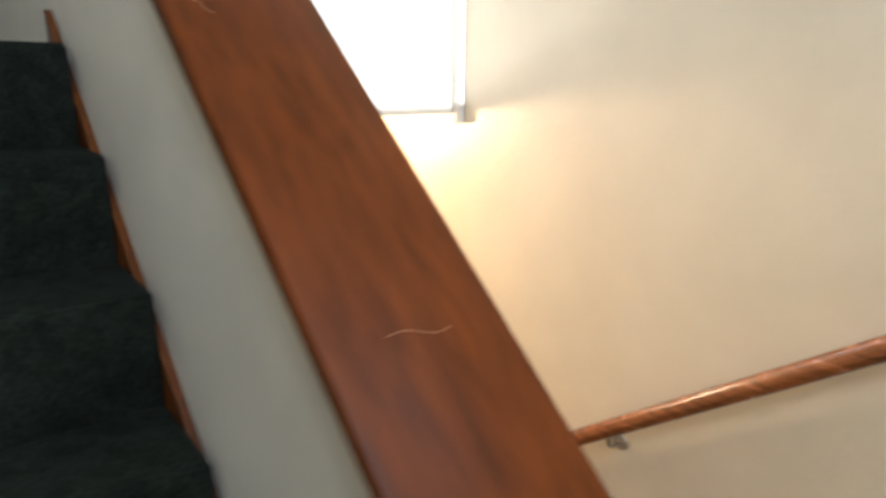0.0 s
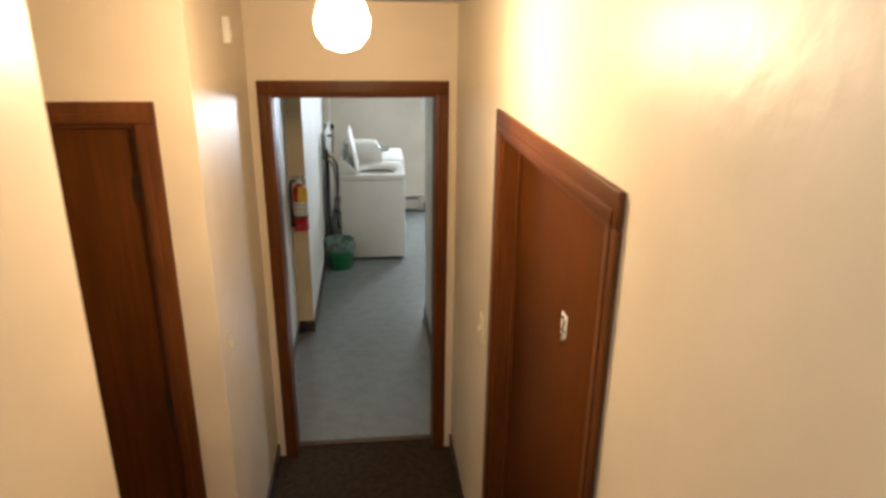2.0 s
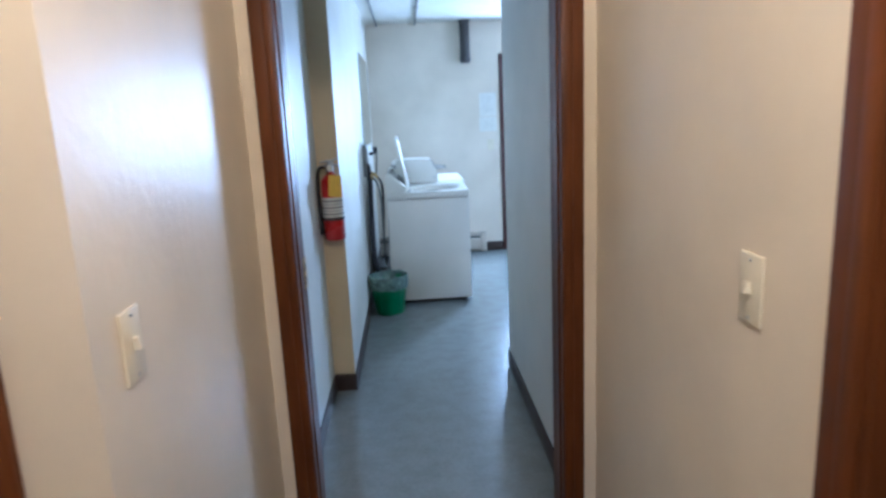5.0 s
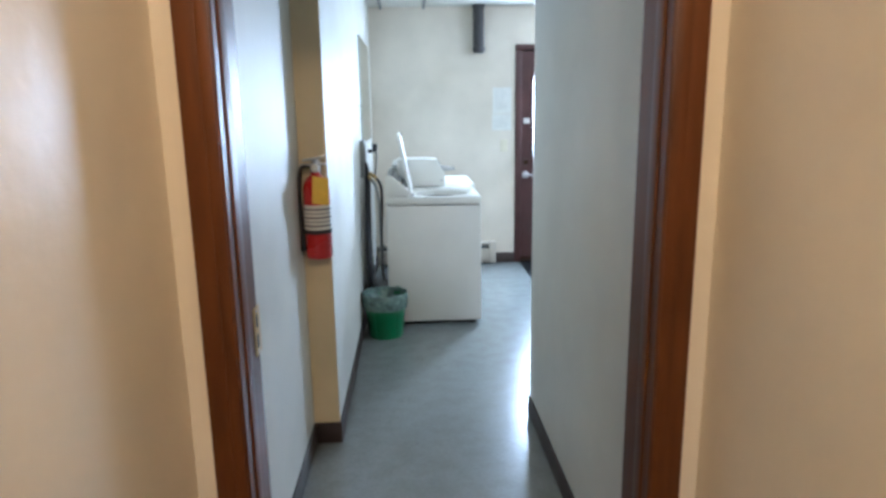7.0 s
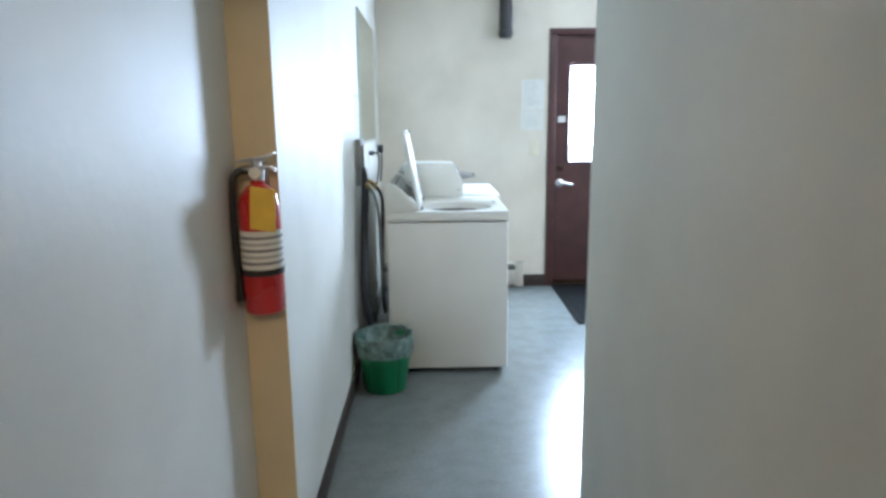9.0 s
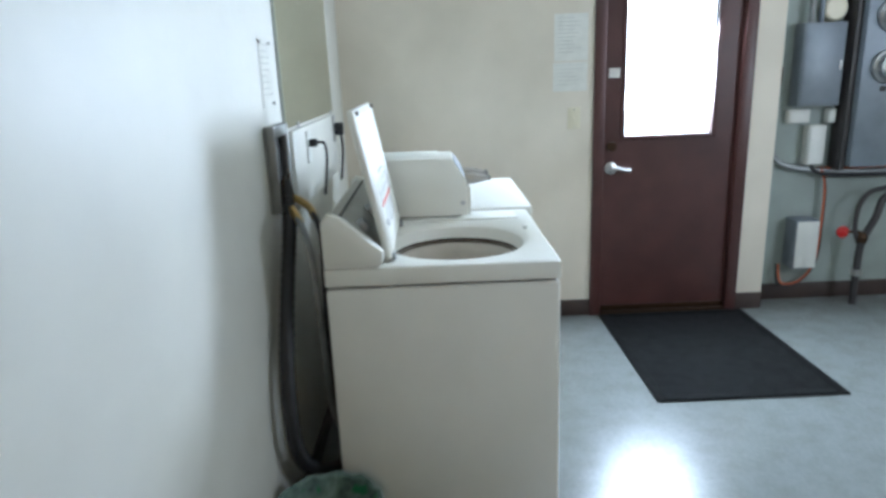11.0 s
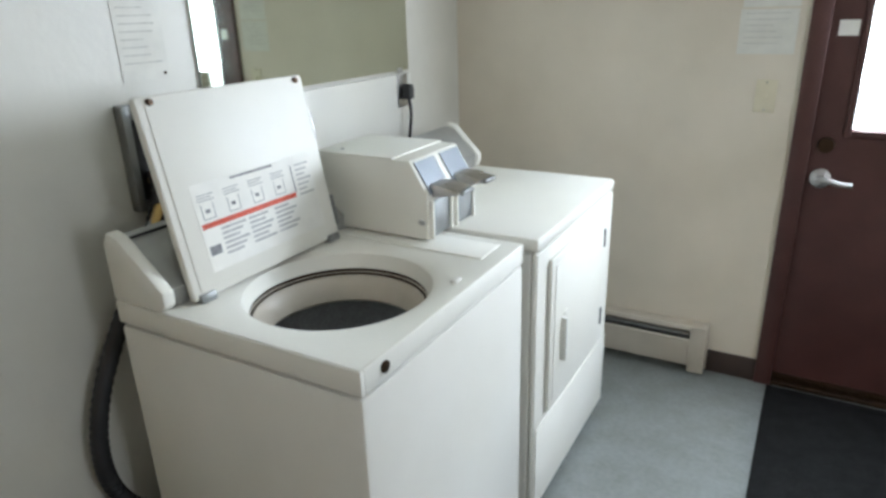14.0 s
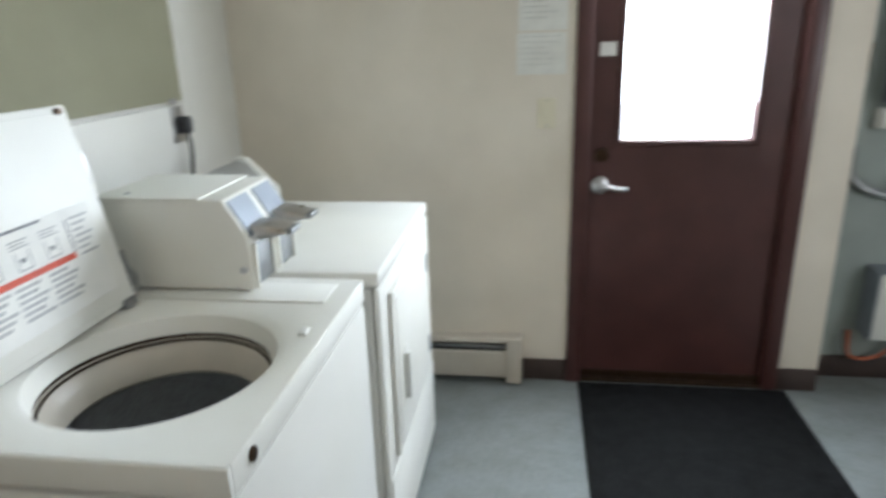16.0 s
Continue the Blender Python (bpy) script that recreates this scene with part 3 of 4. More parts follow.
hs = part("hose", tube([(-.02, 0, .38), (-.055, -.01, .37), (-.066, -.01, .30), (-.066, -.01, .18), (-.062, -.01, .09)], .009), M_BLACK, fe)
part("nozzle", lathe([(0, 0), (.013, 0), (.009, .07), (0, .07)], pose(-.062, -.01, .03), 12), M_BLACK, hs)
part("hook", box(-.015, .015, .05, .065, .33, .40, .003), M_STEEL, fe)


# ---- laundry things ----
def bars(parent, m, rows, material):
    """Unreadable print as thin bars: (u, v, width, height)."""
    for u, v, w, h in rows:
        part("print_bar", box(u, u + w, -.0008, 0, v, v + h), material, parent, m=m)


def washer(m):
    t_ = thing("washing_machine", "white top-loading coin washing machine with its lid open", "washing machine", m)
    W, D, H = .70, .65, .91            # along y, along x, height; origin at the near back corner
    bm = box(0, D, 0, W, .03, .852, .012)
    bmesh.ops.delete(bm, geom=[f_ for f_ in bm.faces if f_.normal.z > .95], context='FACES')
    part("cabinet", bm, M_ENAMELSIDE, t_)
    for x in (.05, D - .05):
        for y in (.05, W - .05):
            part("foot", lathe([(0, 0), (.02, 0), (.016, .032), (0, .032)], pose(x, y, .002), 12), M_BLACK, t_)
    # top with a round opening
    cx, cy, R = .372, .295, .212
    bm = bmesh.new()
    n = 48
    ring0, ring1, ring2, sq, sqb = [], [], [], [], []
    for i in range(n):
        a = 2 * math.pi * i / n
        c, s = math.cos(a), math.sin(a)
        ring2.append(bm.verts.new((cx + (R - .012) * c, cy + (R - .012) * s, H - .05)))
        ring1.append(bm.verts.new((cx + R * c, cy + R * s, H - .014)))
        ring0.append(bm.verts.new((cx + (R + .02) * c, cy + (R + .02) * s, H - .004)))
        k = min(((D - .004 - cx) / c) if c > 1e-6 else 9, ((.004 - cx) / c) if c < -1e-6 else 9, ((W - .004 - cy) / s) if s > 1e-6 else 9, ((.004 - cy) / s) if s < -1e-6 else 9)
        sq.append((cx + k * c, cy + k * s))
    outer = [bm.verts.new((x, y, H)) for x, y in sq]
    corners = {}
    for x, y in ((.004, .004), (D - .004, .004), (D - .004, W - .004), (.004, W - .004)):
        a = math.atan2(y - cy, x - cx) % (2 * math.pi)
        corners[int(a / (2 * math.pi) * n)] = bm.verts.new((x, y, H))
    for i in range(n):
        j = (i + 1) % n
        bm.faces.new((ring2[i], ring2[j], ring1[j], ring1[i]))
        bm.faces.new((ring1[i], ring1[j], ring0[j], ring0[i]))
        if i in corners:
            bm.faces.new((ring0[i], ring0[j], outer[j], corners[i], outer[i]))
        else:
            bm.faces.new((ring0[i], ring0[j], outer[j], outer[i]))
    bmesh.ops.recalc_face_normals(bm, faces=bm.faces)
    if sum(f.normal.z for f in bm.faces) < 0:
        bmesh.ops.reverse_faces(bm, faces=bm.faces)
    top = part("top_panel", bm, M_ENAMEL, t_)
    for b_ in ((0, D, 0, .012), (0, D, W - .012, W), (0, .012, .012, W - .012), (D - .012, D, .012, W - .012)):
        part("rim_side", box(b_[0], b_[1], b_[2], b_[3], .858, H - .001, .004), M_ENAMEL, t_)
    part("deck_step", box(.19, .60, .555, .664, H - .003, H + .0015, .0015), M_ENAMEL, top)
    ring = part("tub_ring", lathe([(.214, .858), (.200, .850), (.180, .815), (.173, .785), (.179, .778), (.214, .80)], pose(cx, cy, 0), 40, False), M_BEIGE, t_, "pale splash ring of the tub")
    part("seam_ring", lathe([(.2025, .862), (.2025, .850), (.194, .846), (.194, .852)], pose(cx, cy, 0), 40, False), M_BRONZE, ring, "dark seam round the tub mouth")
    part("drum", lathe([(.205, .79), (.205, .56), (.12, .545), (0, .55)], pose(cx, cy, 0), 40, False), M_TUB, t_, "dark speckled tub")
    part("agitator", lathe([(0, .548), (.09, .548), (.06, .58), (.04, .66), (.035, .70), (0, .705)], pose(cx, cy, 0), 20), M_TUB, t_)
    # console along the back
    con = part("console", prism([(0, H), (0, 1.04), (.018, 1.065), (.05, 1.055), (.165, .955), (.165, .925), (.15, H)], "y", 0, .03, .006), M_ENAMEL, t_)
    part("console_end", prism([(0, H), (0, 1.04), (.018, 1.065), (.05, 1.055), (.165, .955), (.165, .925), (.15, H)], "y", W - .03, W, .006), M_ENAMEL, con)
    face = part("console_face", prism([(.002, H), (.002, 1.03), (.02, 1.052), (.048, 1.045), (.155, .95), (.15, H)], "y", .03, W - .03), M_CHARCOAL, con, "dark grey sloping control face")
    for y in (.12, .34):
        part("dial", lathe([(0, 0), (.026, 0), (.022, .02), (0, .022)], Matrix.Translation((.10, y, .999)) @ pose(0, 0, 0, 0, 49, 0), 20), M_DULL, face)
    part("trim_line", box(.045, .05, .03, W - .03, 1.045, 1.05), M_BLACK, face)
    # open lid, leaning back on its hinge
    lm = Matrix.Translation((.18, .06, H + .004)) @ pose(0, 0, 0, 0, -11, 0)
    lid = part("lid", box(-.016, .006, 0, .48, .0, .425, .008), M_ENAMEL, t_, "open white enamel lid", lm)
    part("inner_panel", box(.0055, .0085, .018, .462, .015, .41, .002), M_ENAMEL, lid)
    for y in (.03, .45):
        part("bumper", lathe([(0, 0), (.008, 0), (.006, .008), (0, .008)], Matrix.Translation((.006, y, .412)) @ pose(0, 0, 0, 0, 90, 0), 12), M_BRONZE, lid)
        part("hinge", box(-.012, .014, y - .02, y + .02, -.006, .012, .002), M_DULL, lid)
    part("latch_plate", box(-.006, .002, .4805, .486, .26, .33, .001), M_STEEL, lid)
    part("hinge_spring", box(-.004, .008, .4805, .487, .03, .11, .001), M_DULL, lid)
    dec = part("instruction_label", box(.0086, .0092, .06, .43, .045, .235), M_PAPER, lid, "printed instruction label with a red bar")
    f = lambda y, z, w, h, mt: part("print_bar", box(.0093, .0097, y, y + w, z, z + h), mt, dec)
    f(.065, .138, .29, .012, M_REDINK)
    f(.17, .226, .13, .005, M_INK)
    for k in range(4):
        y = .07 + .072 * k
        for r in range(3):
            f(y, .208 - .006 * r, .045 - .008 * (r % 2), .003, M_FAINT)
        f(y + .004, .158, .003, .032, M_FAINT)
        f(y + .036, .158, .003, .032, M_FAINT)
        f(y + .004, .156, .035, .003, M_FAINT)
        f(y + .014, .170, .012, .008, M_INK)
    for k in range(3):
        for r in range(6):
            f(.11 + .082 * k, .126 - .011 * r, .072 - .012 * ((r + k) % 3), .006, M_FAINT)
    f(.068, .08, .03, .02, M_INK)
    for r in range(7):
        f(.37, .21 - .012 * r, .05 - .01 * (r % 3), .005, M_FAINT)
    f(.355, .15, .004, .065, M_INK)
    part("key_lock", lathe([(0, 0), (.012, 0), (.012, .004), (.007, .006), (0, .006)], Matrix.Translation((D, .07, .885)) @ pose(0, 0, 0, 0, 90, 0), 16), M_BRONZE, t_, "small round dark metal lock")
    part("lid_strike", box(.60, .615, .40, .43, H - .003, H + .004, .002), M_PLASTICW, t_)
    return t_


washer(pose(.221, 3.2, 0))


def dryer(m):
    t_ = thing("dryer", "white front-loading coin dryer beside the washer", "dryer", m)
    W, D, H = .70, .70, .915
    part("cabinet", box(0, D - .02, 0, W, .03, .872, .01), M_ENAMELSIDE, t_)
    part("top_panel", box(0, D, 0, W, .876, H, .010), M_ENAMEL, t_)
    part("front_panel", box(D - .0195, D, .002, W - .002, .03, .872, .008), M_ENAMEL, t_)
    door = part("door", box(D, D + .014, .075, .565, .355, .835, .006), M_ENAMEL, t_)
    part("door_border", box(D + .013, D + .017, .10, .54, .38, .81, .003), M_ENAMEL, door)
    hd = part("handle", box(D + .013, D + .034, .155, .167, .49, .63, .004), M_PLASTICW, door)
    part("handle_recess", box(D + .016, D + .019, .172, .205, .48, .64, .001), M_ENAMELSIDE, door)
    for z in (.45, .74):
        part("hinge", box(D, D + .016, .568, .582, z - .03, z + .03, .002), M_DULL, t_)
    part("lower_panel", box(D - .001, D + .004, .01, W - .01, .045, .325, .003), M_ENAMEL, t_)
    part("plinth", box(.02, D - .04, .01, W - .01, .003, .03), M_BLACK, t_)
    con = part("console_end", prism([(.04, H), (.04, 1.06), (.06, 1.075), (.09, 1.065), (.19, .965), (.19, .94), (.18, H)], "y", W - .03, W, .006), M_ENAMEL, t_)
    part("console_face", prism([(.042, H), (.042, 1.05), (.06, 1.062), (.088, 1.055), (.182, .96), (.175, H)], "y", .2, W - .03), M_CHARCOAL, con, "dark sloping control face")
    return t_


dryer(pose(.20, 3.925, 0))


def coin_box(m):
    t_ = thing("coin_box", "white steel double coin box with metal coin slides on the machines", "coin box", m)
    prof = [(0, .005), (0, .235), (.01, .245), (.288, .245), (.335, .15), (.335, .005)]
    body = part("housing", prism(prof, "y", 0, .25, .004), M_ENAMEL, t_)
    part("top_plate", box(.0, .24, -.003, .253, .245, .250, .001), M_ENAMEL, t_)
    part("screw", lathe([(0, 0), (.006, 0), (.004, .004), (0, .004)], pose(.06, .04, .25), 12), M_STEEL, t_)
    part("fixing_lock", lathe([(0, 0), (.009, 0), (.009, .004), (0, .005)], Matrix.Translation((.32, 0, .06)) @ pose(0, 0, 0, 90, 0, 0), 12), M_STEEL, t_)
    for y in (.012, .14):
        face = part("coin_face", prism([(.2955, .238), (.341, .147), (.337, .145), (.2915, .236)], "y", y, y + .098), M_PANELGREY, t_, "blue-grey metal coin face")
        part("print_bar", box(-.03, .03, -.035, -.02, 0, .001), M_INK, face, m=Matrix.Translation((.320, y + .049, .191)) @ pose(0, 0, 0, 0, 63.5, 0) @ pose(0, 0, 0, 0, 0, 90))
        sl = part("coin_slide", prism([(.30, .135), (.30, .17), (.36, .172), (.41, .158), (.41, .148), (.36, .135)], "y", y + .012, y + .086, .003), M_STEEL, t_, "steel coin slide")
        part("slide_tip", box(.405, .42, y + .02, y + .078, .146, .160, .003), M_DULL, sl)
        vault = part("coin_vault", box(.334, .340, y + .004, y + .094, .010, .122, .001), M_DULL, t_, "grey recessed coin vault door")
        part("vault_edge", box(.334, .346, y - .002, y + .004, .006, .126), M_ENAMEL, vault)
        part("vault_edge", box(.334, .346, y + .094, y + .100, .006, .126), M_ENAMEL, vault)
    return t_


coin_box(pose(.295, 3.80, .912) @ Matrix.Diagonal((1.05, 1, .85, 1)))

# mirror, board, papers, sockets on the west wall
mir = thing("mirror", "large frameless greenish mirror above the machines", "mirror", pose(LX, 0, 0))
part("backing", box(.001, .006, 3.66, 4.66, 1.262, 2.02), M_DULL, mir)
part("mirror_glass", box(.0065, .010, 3.658, 4.662, 1.26, 2.022), M_MIRROR, mir)
for y in (3.85, 4.60):
    part("clip", box(.009, .014, y - .015, y + .015, 1.25, 1.27, .002), M_STEEL, mir)
bd = thing("splash_board", "white painted board under the mirror", "board", pose(LX, 0, 0))
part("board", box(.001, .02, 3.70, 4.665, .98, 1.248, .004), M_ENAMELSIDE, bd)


def notice(m, w, h, rows, label, tacks=True):
    t_ = thing("notice", label, "notice", m)
    sheet = part("sheet", box(0, w, -.0022, -.0012, 0, h), M_NOTICE, t_)
    random.seed(int(w * 1000))
    for k in range(rows):
        z = h * .9 - h * .8 * k / rows
        part("print_bar", box(w * .1, w * (.55 + .35 * random.random()), -.0028, -.0023, z, z + h * .018), M_NOTICEINK, sheet)
    if tacks:
        for x, z in ((.012, h - .012), (w - .012, h - .012), (w - .012, .012)):
            part("tack", lathe([(0, 0), (.004, 0), (.003, .004), (0, .005)], Matrix.Translation((x, -.002, z)) @ pose(0, 0, 0, 90, 0, 0), 8), M_BRONZE, t_)
    return t_


notice(pose(LX, 3.44, 1.335, 0, 0, 90), .13, .20, 9, "white paper notice tacked to the wall")
notice(pose(1.185, FAR, 1.295), .185, .15, 6, "white printed notice taped beside the outer door", False)
notice(pose(1.19, FAR, 1.452), .18, .24, 10, "white printed notice above another by the door", False)

so = thing("wall_socket", "steel wall socket with a black plug and cord", "socket", pose(LX + .02, 4.595, 1.185, 0, 0, 90))
part("plate", box(-.035, .035, -.005, 0, -.06, .06, .002), M_STEEL, so)
pl = part("plug", prism([(-.018, -.03), (.018, -.03), (.02, .01), (.01, .026), (-.01, .026), (-.02, .01)], "y", -.045, -.005, .004), M_BLACK, so, "black heavy plug")
part("cord", tube([(0, -.03, -.02), (.004, -.035, -.08), (.0, -.03, -.15), (-.01, -.02, -.24)], .006), M_BLACK, pl)
so2 = thing("wall_socket", "white wall socket with a small black plug", "socket", pose(LX + .02, 3.95, 1.17, 0, 0, 90))
part("plate", box(-.035, .035, -.005, 0, -.058, .058, .002), M_PLASTICW, so2)
pl = part("plug", box(-.014, .014, -.035, -.005, .0, .028, .004), M_BLACK, so2)
part("cord", tube([(0, -.03, .014), (0, -.06, .01), (.0, -.065, -.05), (-.01, -.05, -.18)], .005), M_BLACK, pl)

# recessed washer box with valves and hoses
ub = thing("washer_outlet_box", "grey metal washer outlet box with brass valves", "outlet box", pose(LX, 3.40, 1.03))
part("back_plate", box(.001, .004, .02, .17, .02, .235), M_BLACK, ub)
for b_ in ((0, .02, 0, .255), (.17, .19, 0, .255), (.02, .17, .22, .255), (.02, .17, 0, .02)):
    part("flange", box(.001, .03, b_[0], b_[1], b_[2], b_[3], .002), M_DULL, ub)
for y in (.06, .13):
    v = part("valve", lathe([(0, 0), (.011, 0), (.011, .03), (.016, .032), (.016, .045), (.009, .05), (0, .05)], pose(.022, y, .03), 12), M_BRASS, ub, "brass water valve")
    part("valve_wheel", lathe([(0, 0), (.02, 0), (.02, .006), (0, .008)], Matrix.Translation((.03, y, .085)) @ pose(0, 0, 0, 0, 90, 0), 14), M_BRONZE, v)
dh = thing("drain_hose", "thick black corrugated drain hose behind the washer", "hose")
part("hose_tube", tube([(.075, 3.47, 1.10), (.09, 3.42, 1.0), (.092, 3.31, .84), (.096, 3.20, .66), (.10, 3.155, .50), (.108, 3.175, .36), (.14, 3.26, .25), (.18, 3.40, .17)], .021, 12, .07, 16), M_BLACK, dh)
part("cuff", tube([(.07, 3.47, 1.12), (.08, 3.462, 1.07)], .025, 12), M_BLACK, dh)
for y, dx in ((3.46, 0), (3.53, .03)):
    wh = thing("water_hose", "thin grey and yellow water supply hose", "hose")
    part("hose_tube", tube([(.068, y, 1.06), (.10 + dx, y - .03, 1.03), (.15 + dx, y - .12, .98), (.175 + dx * .5, y - .16, .86), (.18, y - .15, .65), (.175, y - .08, .40), (.18, y, .28)], .009, 10), M_BLACK if dx else M_DULL, wh)
    part("coupling", tube([(.068, y, 1.065), (.10 + dx, y - .03, 1.035), (.13 + dx, y - .075, 1.005)], .012, 10), M_BRASS, wh, "brass coupling")

# green bin
bn = thing("waste_bin", "green plastic waste bin with a clear liner", "waste bin", pose(.205, 3.02, .003))
n_ = [(0, .0), (.105, 0), (.112, .01), (.142, .27), (.150, .275), (.150, .29), (.142, .29), (.136, .27), (.104, .014), (0, .012)]
part("bucket", lathe(n_, n=32), M_GREEN, bn)
for k in range(5):
    a = 2 * math.pi * (k / 5) - 1.2
    part("rib", box(-.004, .004, -.001, .004, .02, .26, .001), M_GREEN, bn, m=Matrix.Rotation(a, 4, 'Z') @ Matrix.Translation((0, .112, 0)) @ pose(0, 0, 0, -6.3, 0, 0))
bm = lathe([(.143, .20), (.151, .255), (.154, .292), (.148, .302), (.138, .295), (.132, .25), (.09, .16), (.03, .12), (0, .115)], n=48, caps=False)
for v in bm.verts:
    p = noise.noise_vector(v.co * 28)
    r = .3 if v.co.z < .28 and Vector((v.co.x, v.co.y)).length > .138 else 1.0
    v.co += p * .008 * r + (Vector((v.co.x, v.co.y, 0)).normalized() * .004 if r < 1 else Vector())
part("liner", bm, M_LINER, bn, "crumpled clear plastic liner")

# baseboard heater
hb = thing("baseboard_heater", "beige metal baseboard heater under the wall", "heater", pose(0, FAR, 0))
part("back_panel", box(.06, 1.205, -.012, -.001, .02, .215), M_BEIGE, hb)
part("hood", prism([(-.012, .215), (-.05, .212), (-.058, .198), (-.05, .198), (-.012, .203)], "x", .06, 1.205), M_BEIGE, hb)
part("front_panel", prism([(-.062, .035), (-.066, .04), (-.066, .150), (-.060, .158), (-.056, .155), (-.058, .04)], "x", .06, 1.205), M_BEIGE, hb)
part("damper", prism([(-.052, .170), (-.062, .176), (-.060, .183), (-.050, .178)], "x", .06, 1.205), M_DULL, hb)
part("fin_core", box(.06, 1.2, -.054, -.013, .06, .165), M_BLACK, hb)
part("end_cap", box(1.15, 1.215, -.074, -.001, .012, .222, .005), M_BEIGE, hb)

# floor mat
mt = thing("door_mat", "black ribbed rubber mat before the outer door", "mat", pose(0, 0, .003))
part("mat_body", box(1.465, 2.285, 4.03, 5.055, 0, .008, .003), M_RUBMAT, mt)
for b_ in ((1.455, 1.50, 4.02, 5.06), (2.25, 2.295, 4.02, 5.06)):
    part("mat_border", box(*b_, 0.0005, .0095, .003), M_RUBMAT, mt)
part("mat_border", box(1.50, 2.25, 4.02, 4.065, 0.0005, .0095, .003), M_RUBMAT, mt)
part("mat_border", box(1.50, 2.25, 5.015, 5.06, 0.0005, .0095, .003), M_RUBMAT, mt)

# pipes under the ceiling
vp = thing("vent_pipe", "short dark vent pipe hanging from the ceiling", "pipe", pose(1.05, 5.0, 0))
part("pipe", lathe([(0, 2.0), (.044, 2.0), (.05, 2.01), (.05, 2.40), (.06, 2.40), (.06, 2.418), (0, 2.418)], n=24), M_PIPE, vp)
part("collar", lathe([(.05, 2.02), (.056, 2.022), (.056, 2.05), (.05, 2.052)], n=24, caps=False), M_PIPE, vp)
for x, y0 in ((.55, 3.7), (.16, 3.2)):
    cp = thing("ceiling_conduit", "thin white painted conduit along the ceiling", "conduit", pose(x, 0, ROOM_TOP - .012))
    part("pipe", tube([(0, y0, 0), (0, (y0 + FAR) / 2, 0), (0, FAR - .002, 0)], .011, 8, samples=2), M_DULL, cp)
    for y in (y0 + .3, FAR - .3):
        part("strap", box(-.018, .018, y - .01, y + .01, -.013, .012, .002), M_STEEL, cp)

# electrical niche
NY = FAR + .14
ep = thing("electrical_panel", "blue-grey steel electrical panel box", "electrical panel", pose(0, NY, 0))
part("box", box(2.545, 2.775, -.10, -.001, 1.16, 1.60, .004), M_PANELGREY, ep)
part("cover", box(2.555, 2.765, -.106, -.10, 1.17, 1.59, .003), M_PANELGREY, ep)
part("latch", box(2.75, 2.76, -.112, -.106, 1.35, 1.40, .001), M_STEEL, ep)
cnd = part("conduit", tube([(2.60, -.05, 1.6), (2.60, -.05, 1.9), (2.60, -.05, 2.2), (2.60, -.05, 2.418)], .016, 10, samples=3), M_DULL, ep)
part("conduit", tube([(2.655, -.05, 1.6), (2.655, -.05, 1.9), (2.65, -.05, 2.2), (2.65, -.05, 2.418)], .013, 10, samples=3), M_PANELGREY, ep)
bl = thing("junction_box", "pale round junction box above the panel", "junction box", pose(2.73, NY, 1.67))
part("box", lathe([(0, 0), (.065, 0), (.065, .05), (.055, .062), (0, .066)], pose(0, 0, 0, 90, 0, 0), 20), M_IVORY, bl)
part("conduit", tube([(0, -.03, .06), (0, -.03, .3), (0, -.03, .5), (0, -.03, .747)], .012, 8, samples=3), M_DULL, bl)
for b_, nm, lb, mt_ in (((2.53, 2.655, -.045, 1.065, 1.14), "switch_box", "small white wall switch box", M_PLASTICW), ((2.645, 2.745, -.07, .83, 1.05), "relay_box", "tall white relay box", M_PLASTICW),
                        ((2.755, 2.80, -.05, 1.06, 1.14), "switch_box", "small white wall switch box", M_PLASTICW), ((2.60, 2.74, -.12, .225, .515), "telephone_box", "pale blue-grey telephone box with cables", M_PANELGREY)):
    bx = thing(nm, lb, "box", pose(0, NY, 0))
    part("box", box(b_[0], b_[1], b_[2], -.001, b_[3], b_[4], .006), mt_, bx)
    part("cover", box(b_[0] + .006, b_[1] - .006, b_[2] - .006, b_[2], b_[3] + .006, b_[4] - .006, .003), M_PLASTICW, bx)
    part("screw", lathe([(0, 0), (.004, 0), (.003, .003), (0, .003)], Matrix.Translation(((b_[0] + b_[1]) / 2, b_[2] - .006, b_[3] + .02)) @ pose(0, 0, 0, 90, 0, 0), 8), M_STEEL, bx)
mb = thing("meter_board", "blue-grey steel meter cabinet with round glass meters", "meter cabinet", pose(0, NY, 0))
part("cabinet", box(2.84, 3.56, -.16, -.001, .82, 2.2, .006), M_PANELGREY, mb)
part("side_channel", box(2.808, 2.839, -.12, -.001, .80, 2.25, .003), M_PIPE, mb)
for x in (2.975, 3.25):
    for z in (1.36, 1.62, 1.90):
        me_ = part("meter", lathe([(0, 0), (.088, 0), (.088, .02), (.074, .03), (.074, .07), (.06, .085), (0, .09)], Matrix.Translation((x, -.16, z)) @ pose(0, 0, 0, 90, 0, 0), 28), M_STEEL, mb, "round electricity meter")
        part("dial_face", lathe([(0, .0905), (.055, .0905), (.055, .093), (0, .093)], Matrix.Translation((x, -.16, z)) @ pose(0, 0, 0, 90, 0, 0), 24), M_PAPER, me_)
        part("print_bar", box(x - .02, x + .02, -.2545, -.2535, z - .005, z + .012), M_INK, me_)
        part("seal", lathe([(0, 0), (.014, 0), (.014, .012), (0, .014)], Matrix.Translation((x - .01, -.16, z - .118)) @ pose(0, 0, 0, 90, 0, 0), 12), M_BLACK, mb)
cb = thing("cable_run", "bundle of grey and black cables along the board", "cables", pose(0, NY, 0))
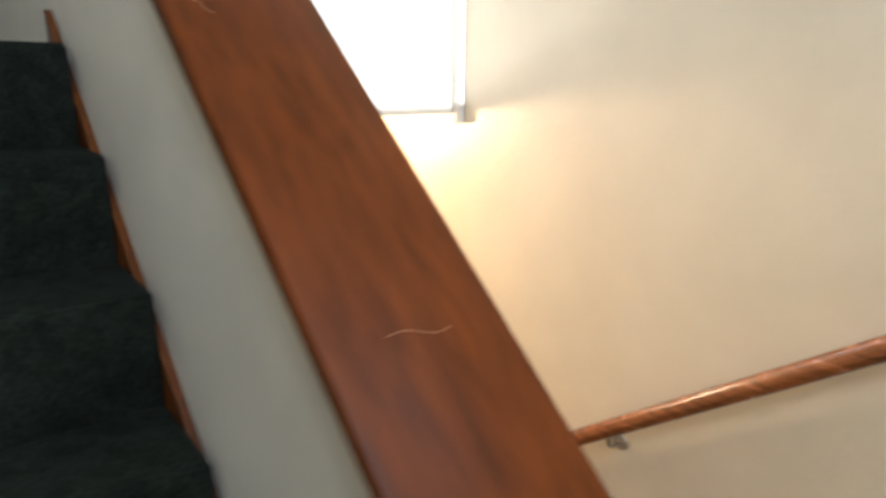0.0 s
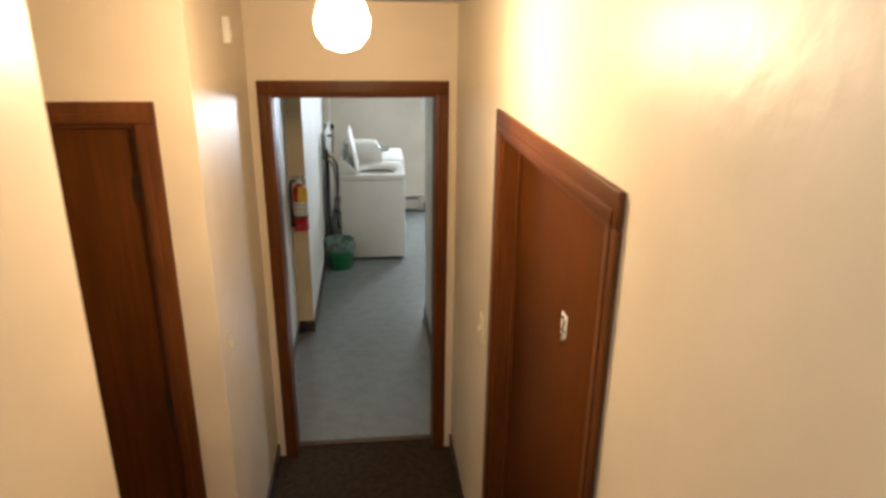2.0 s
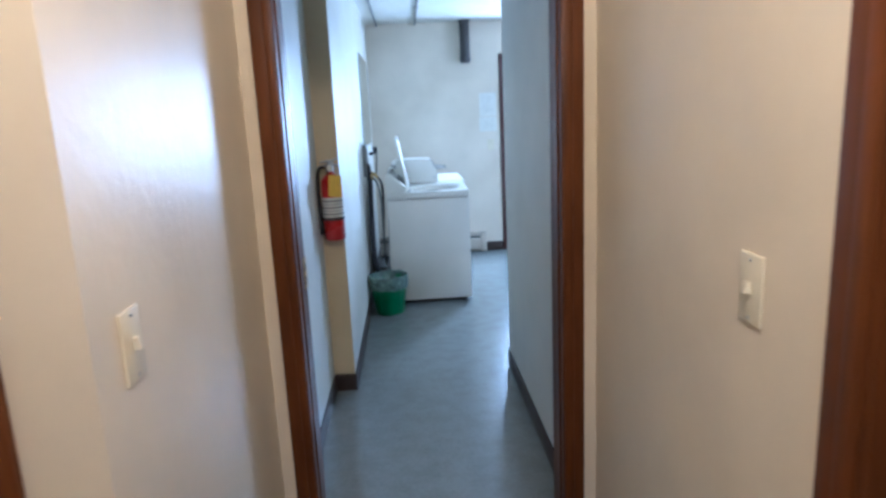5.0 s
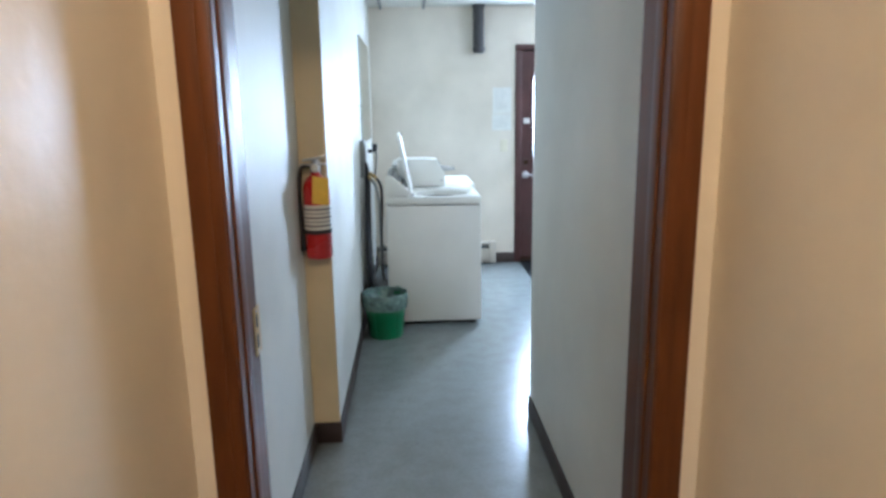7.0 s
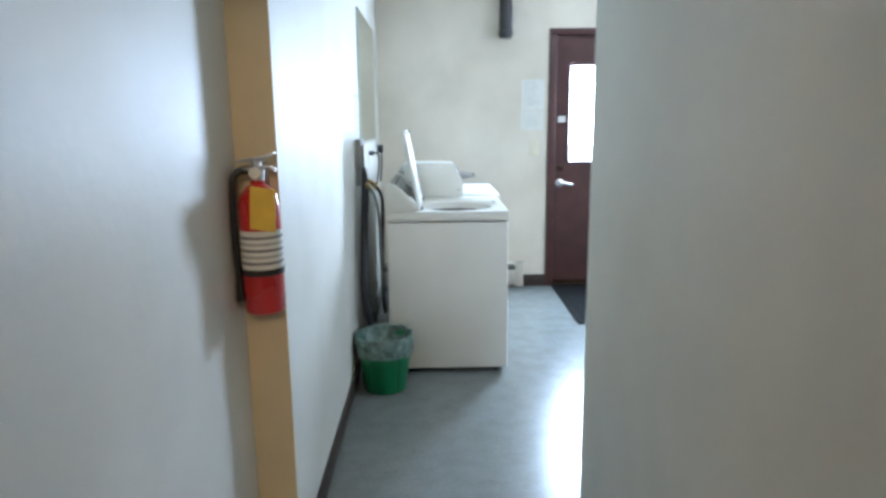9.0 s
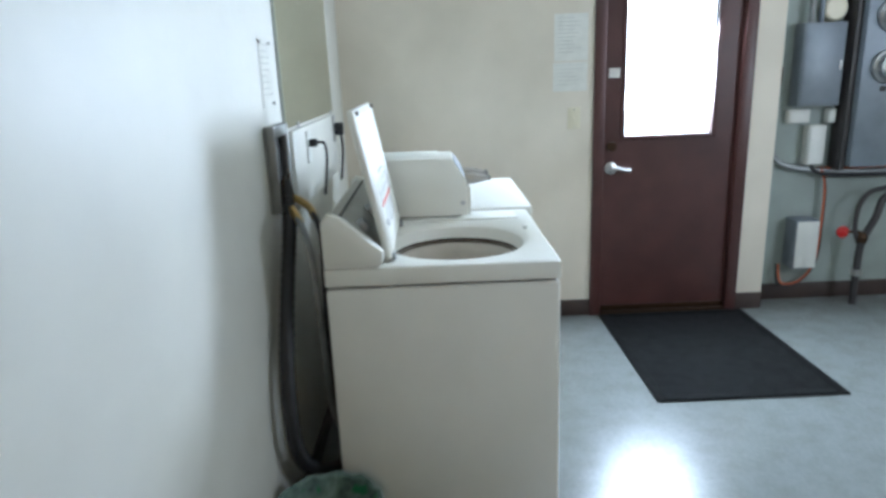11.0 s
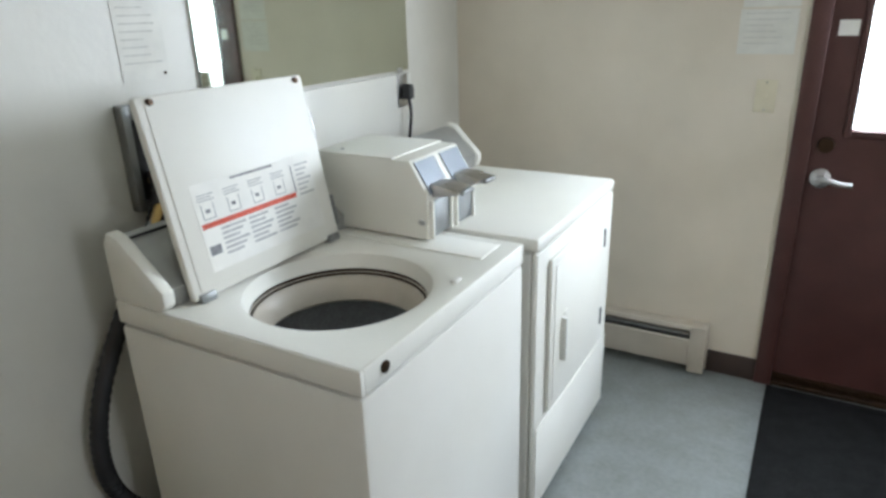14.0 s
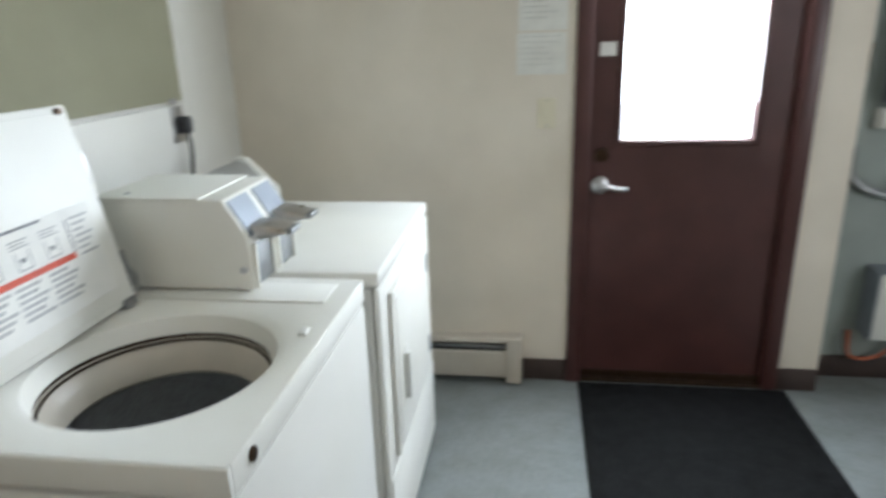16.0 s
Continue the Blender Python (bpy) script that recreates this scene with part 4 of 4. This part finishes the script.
part("cable", tube([(2.47, -.02, 1.0), (2.48, -.02, .88), (2.56, -.03, .82), (2.75, -.035, .79), (3.0, -.04, .775), (3.5, -.04, .785)], .016, 10), M_DULL, cb)
part("cable", tube([(2.69, -.04, .82), (2.74, -.06, .775), (2.95, -.06, .758), (3.5, -.06, .762)], .011, 8), M_BLACK, cb)
part("cable", tube([(2.72, -.02, .80), (2.9, -.03, .80), (3.2, -.03, .80), (3.5, -.03, .80)], .008, 8), M_ORANGE, cb)
oc = thing("orange_cable", "orange and black telephone cable hanging in a loop", "cable", pose(-.05, NY, 0))
part("cable", tube([(2.80, -.05, .80), (2.83, -.05, .70), (2.835, -.05, .5), (2.82, -.05, .25), (2.74, -.05, .13), (2.63, -.05, .12), (2.60, -.06, .24)], .007, 8), M_ORANGE, oc)
part("cable", tube([(2.815, -.04, .80), (2.845, -.04, .68), (2.85, -.04, .48), (2.835, -.04, .24), (2.74, -.04, .112), (2.62, -.04, .11), (2.59, -.05, .24)], .005, 8), M_BLACK, oc)
wp = thing("water_pipe", "dark iron pipe stand with a valve rising from the floor", "pipe", pose(-.09, NY - .14, 0))
part("pipe", tube([(3.06, 0, .003), (3.06, 0, .2), (3.07, 0, .38), (3.13, 0, .52), (3.17, 0, .64), (3.3, 0, .68)], .02, 12), M_PIPE, wp)
part("branch", tube([(3.06, 0, .36), (3.02, 0, .46), (3.03, 0, .60), (3.10, 0, .68), (3.28, 0, .70)], .013, 10), M_PIPE, wp)
part("union", lathe([(0, 0), (.032, 0), (.032, .035), (0, .035)], pose(3.06, 0, .18), 8), M_STEEL, wp, "steel pipe union")
part("valve_body", lathe([(0, 0), (.03, 0), (.036, .03), (.02, .06), (0, .06)], pose(3.065, 0, .38), 12), M_BRONZE, wp)
part("valve_wheel", lathe([(0, 0), (.035, 0), (.035, .012), (.012, .016), (0, .016)], Matrix.Translation((2.96, .02, .44)) @ pose(0, 0, 0, 90, 0, 0), 18), M_RED, wp, "red valve handwheel")
part("valve_stem", tube([(2.96, .02, .44), (3.0, .01, .44), (3.05, 0, .44)], .008, 8), M_BRONZE, wp)
# small bracket on the pier and scraps on the floor
pb = thing("pier_bracket", "small dark metal bracket on the pier edge", "bracket", pose(2.42, FAR + .01, 1.33))
part("plate", box(.0005, .012, .0, .06, -.05, .05, .002), M_BRONZE, pb)
st = thing("wall_stop", "small ivory wall plug low on the pier", "wall plate", pose(2.44, NY, .20))
part("plate", box(-.012, .03, -.006, 0, -.03, .03, .003), M_IVORY, st)
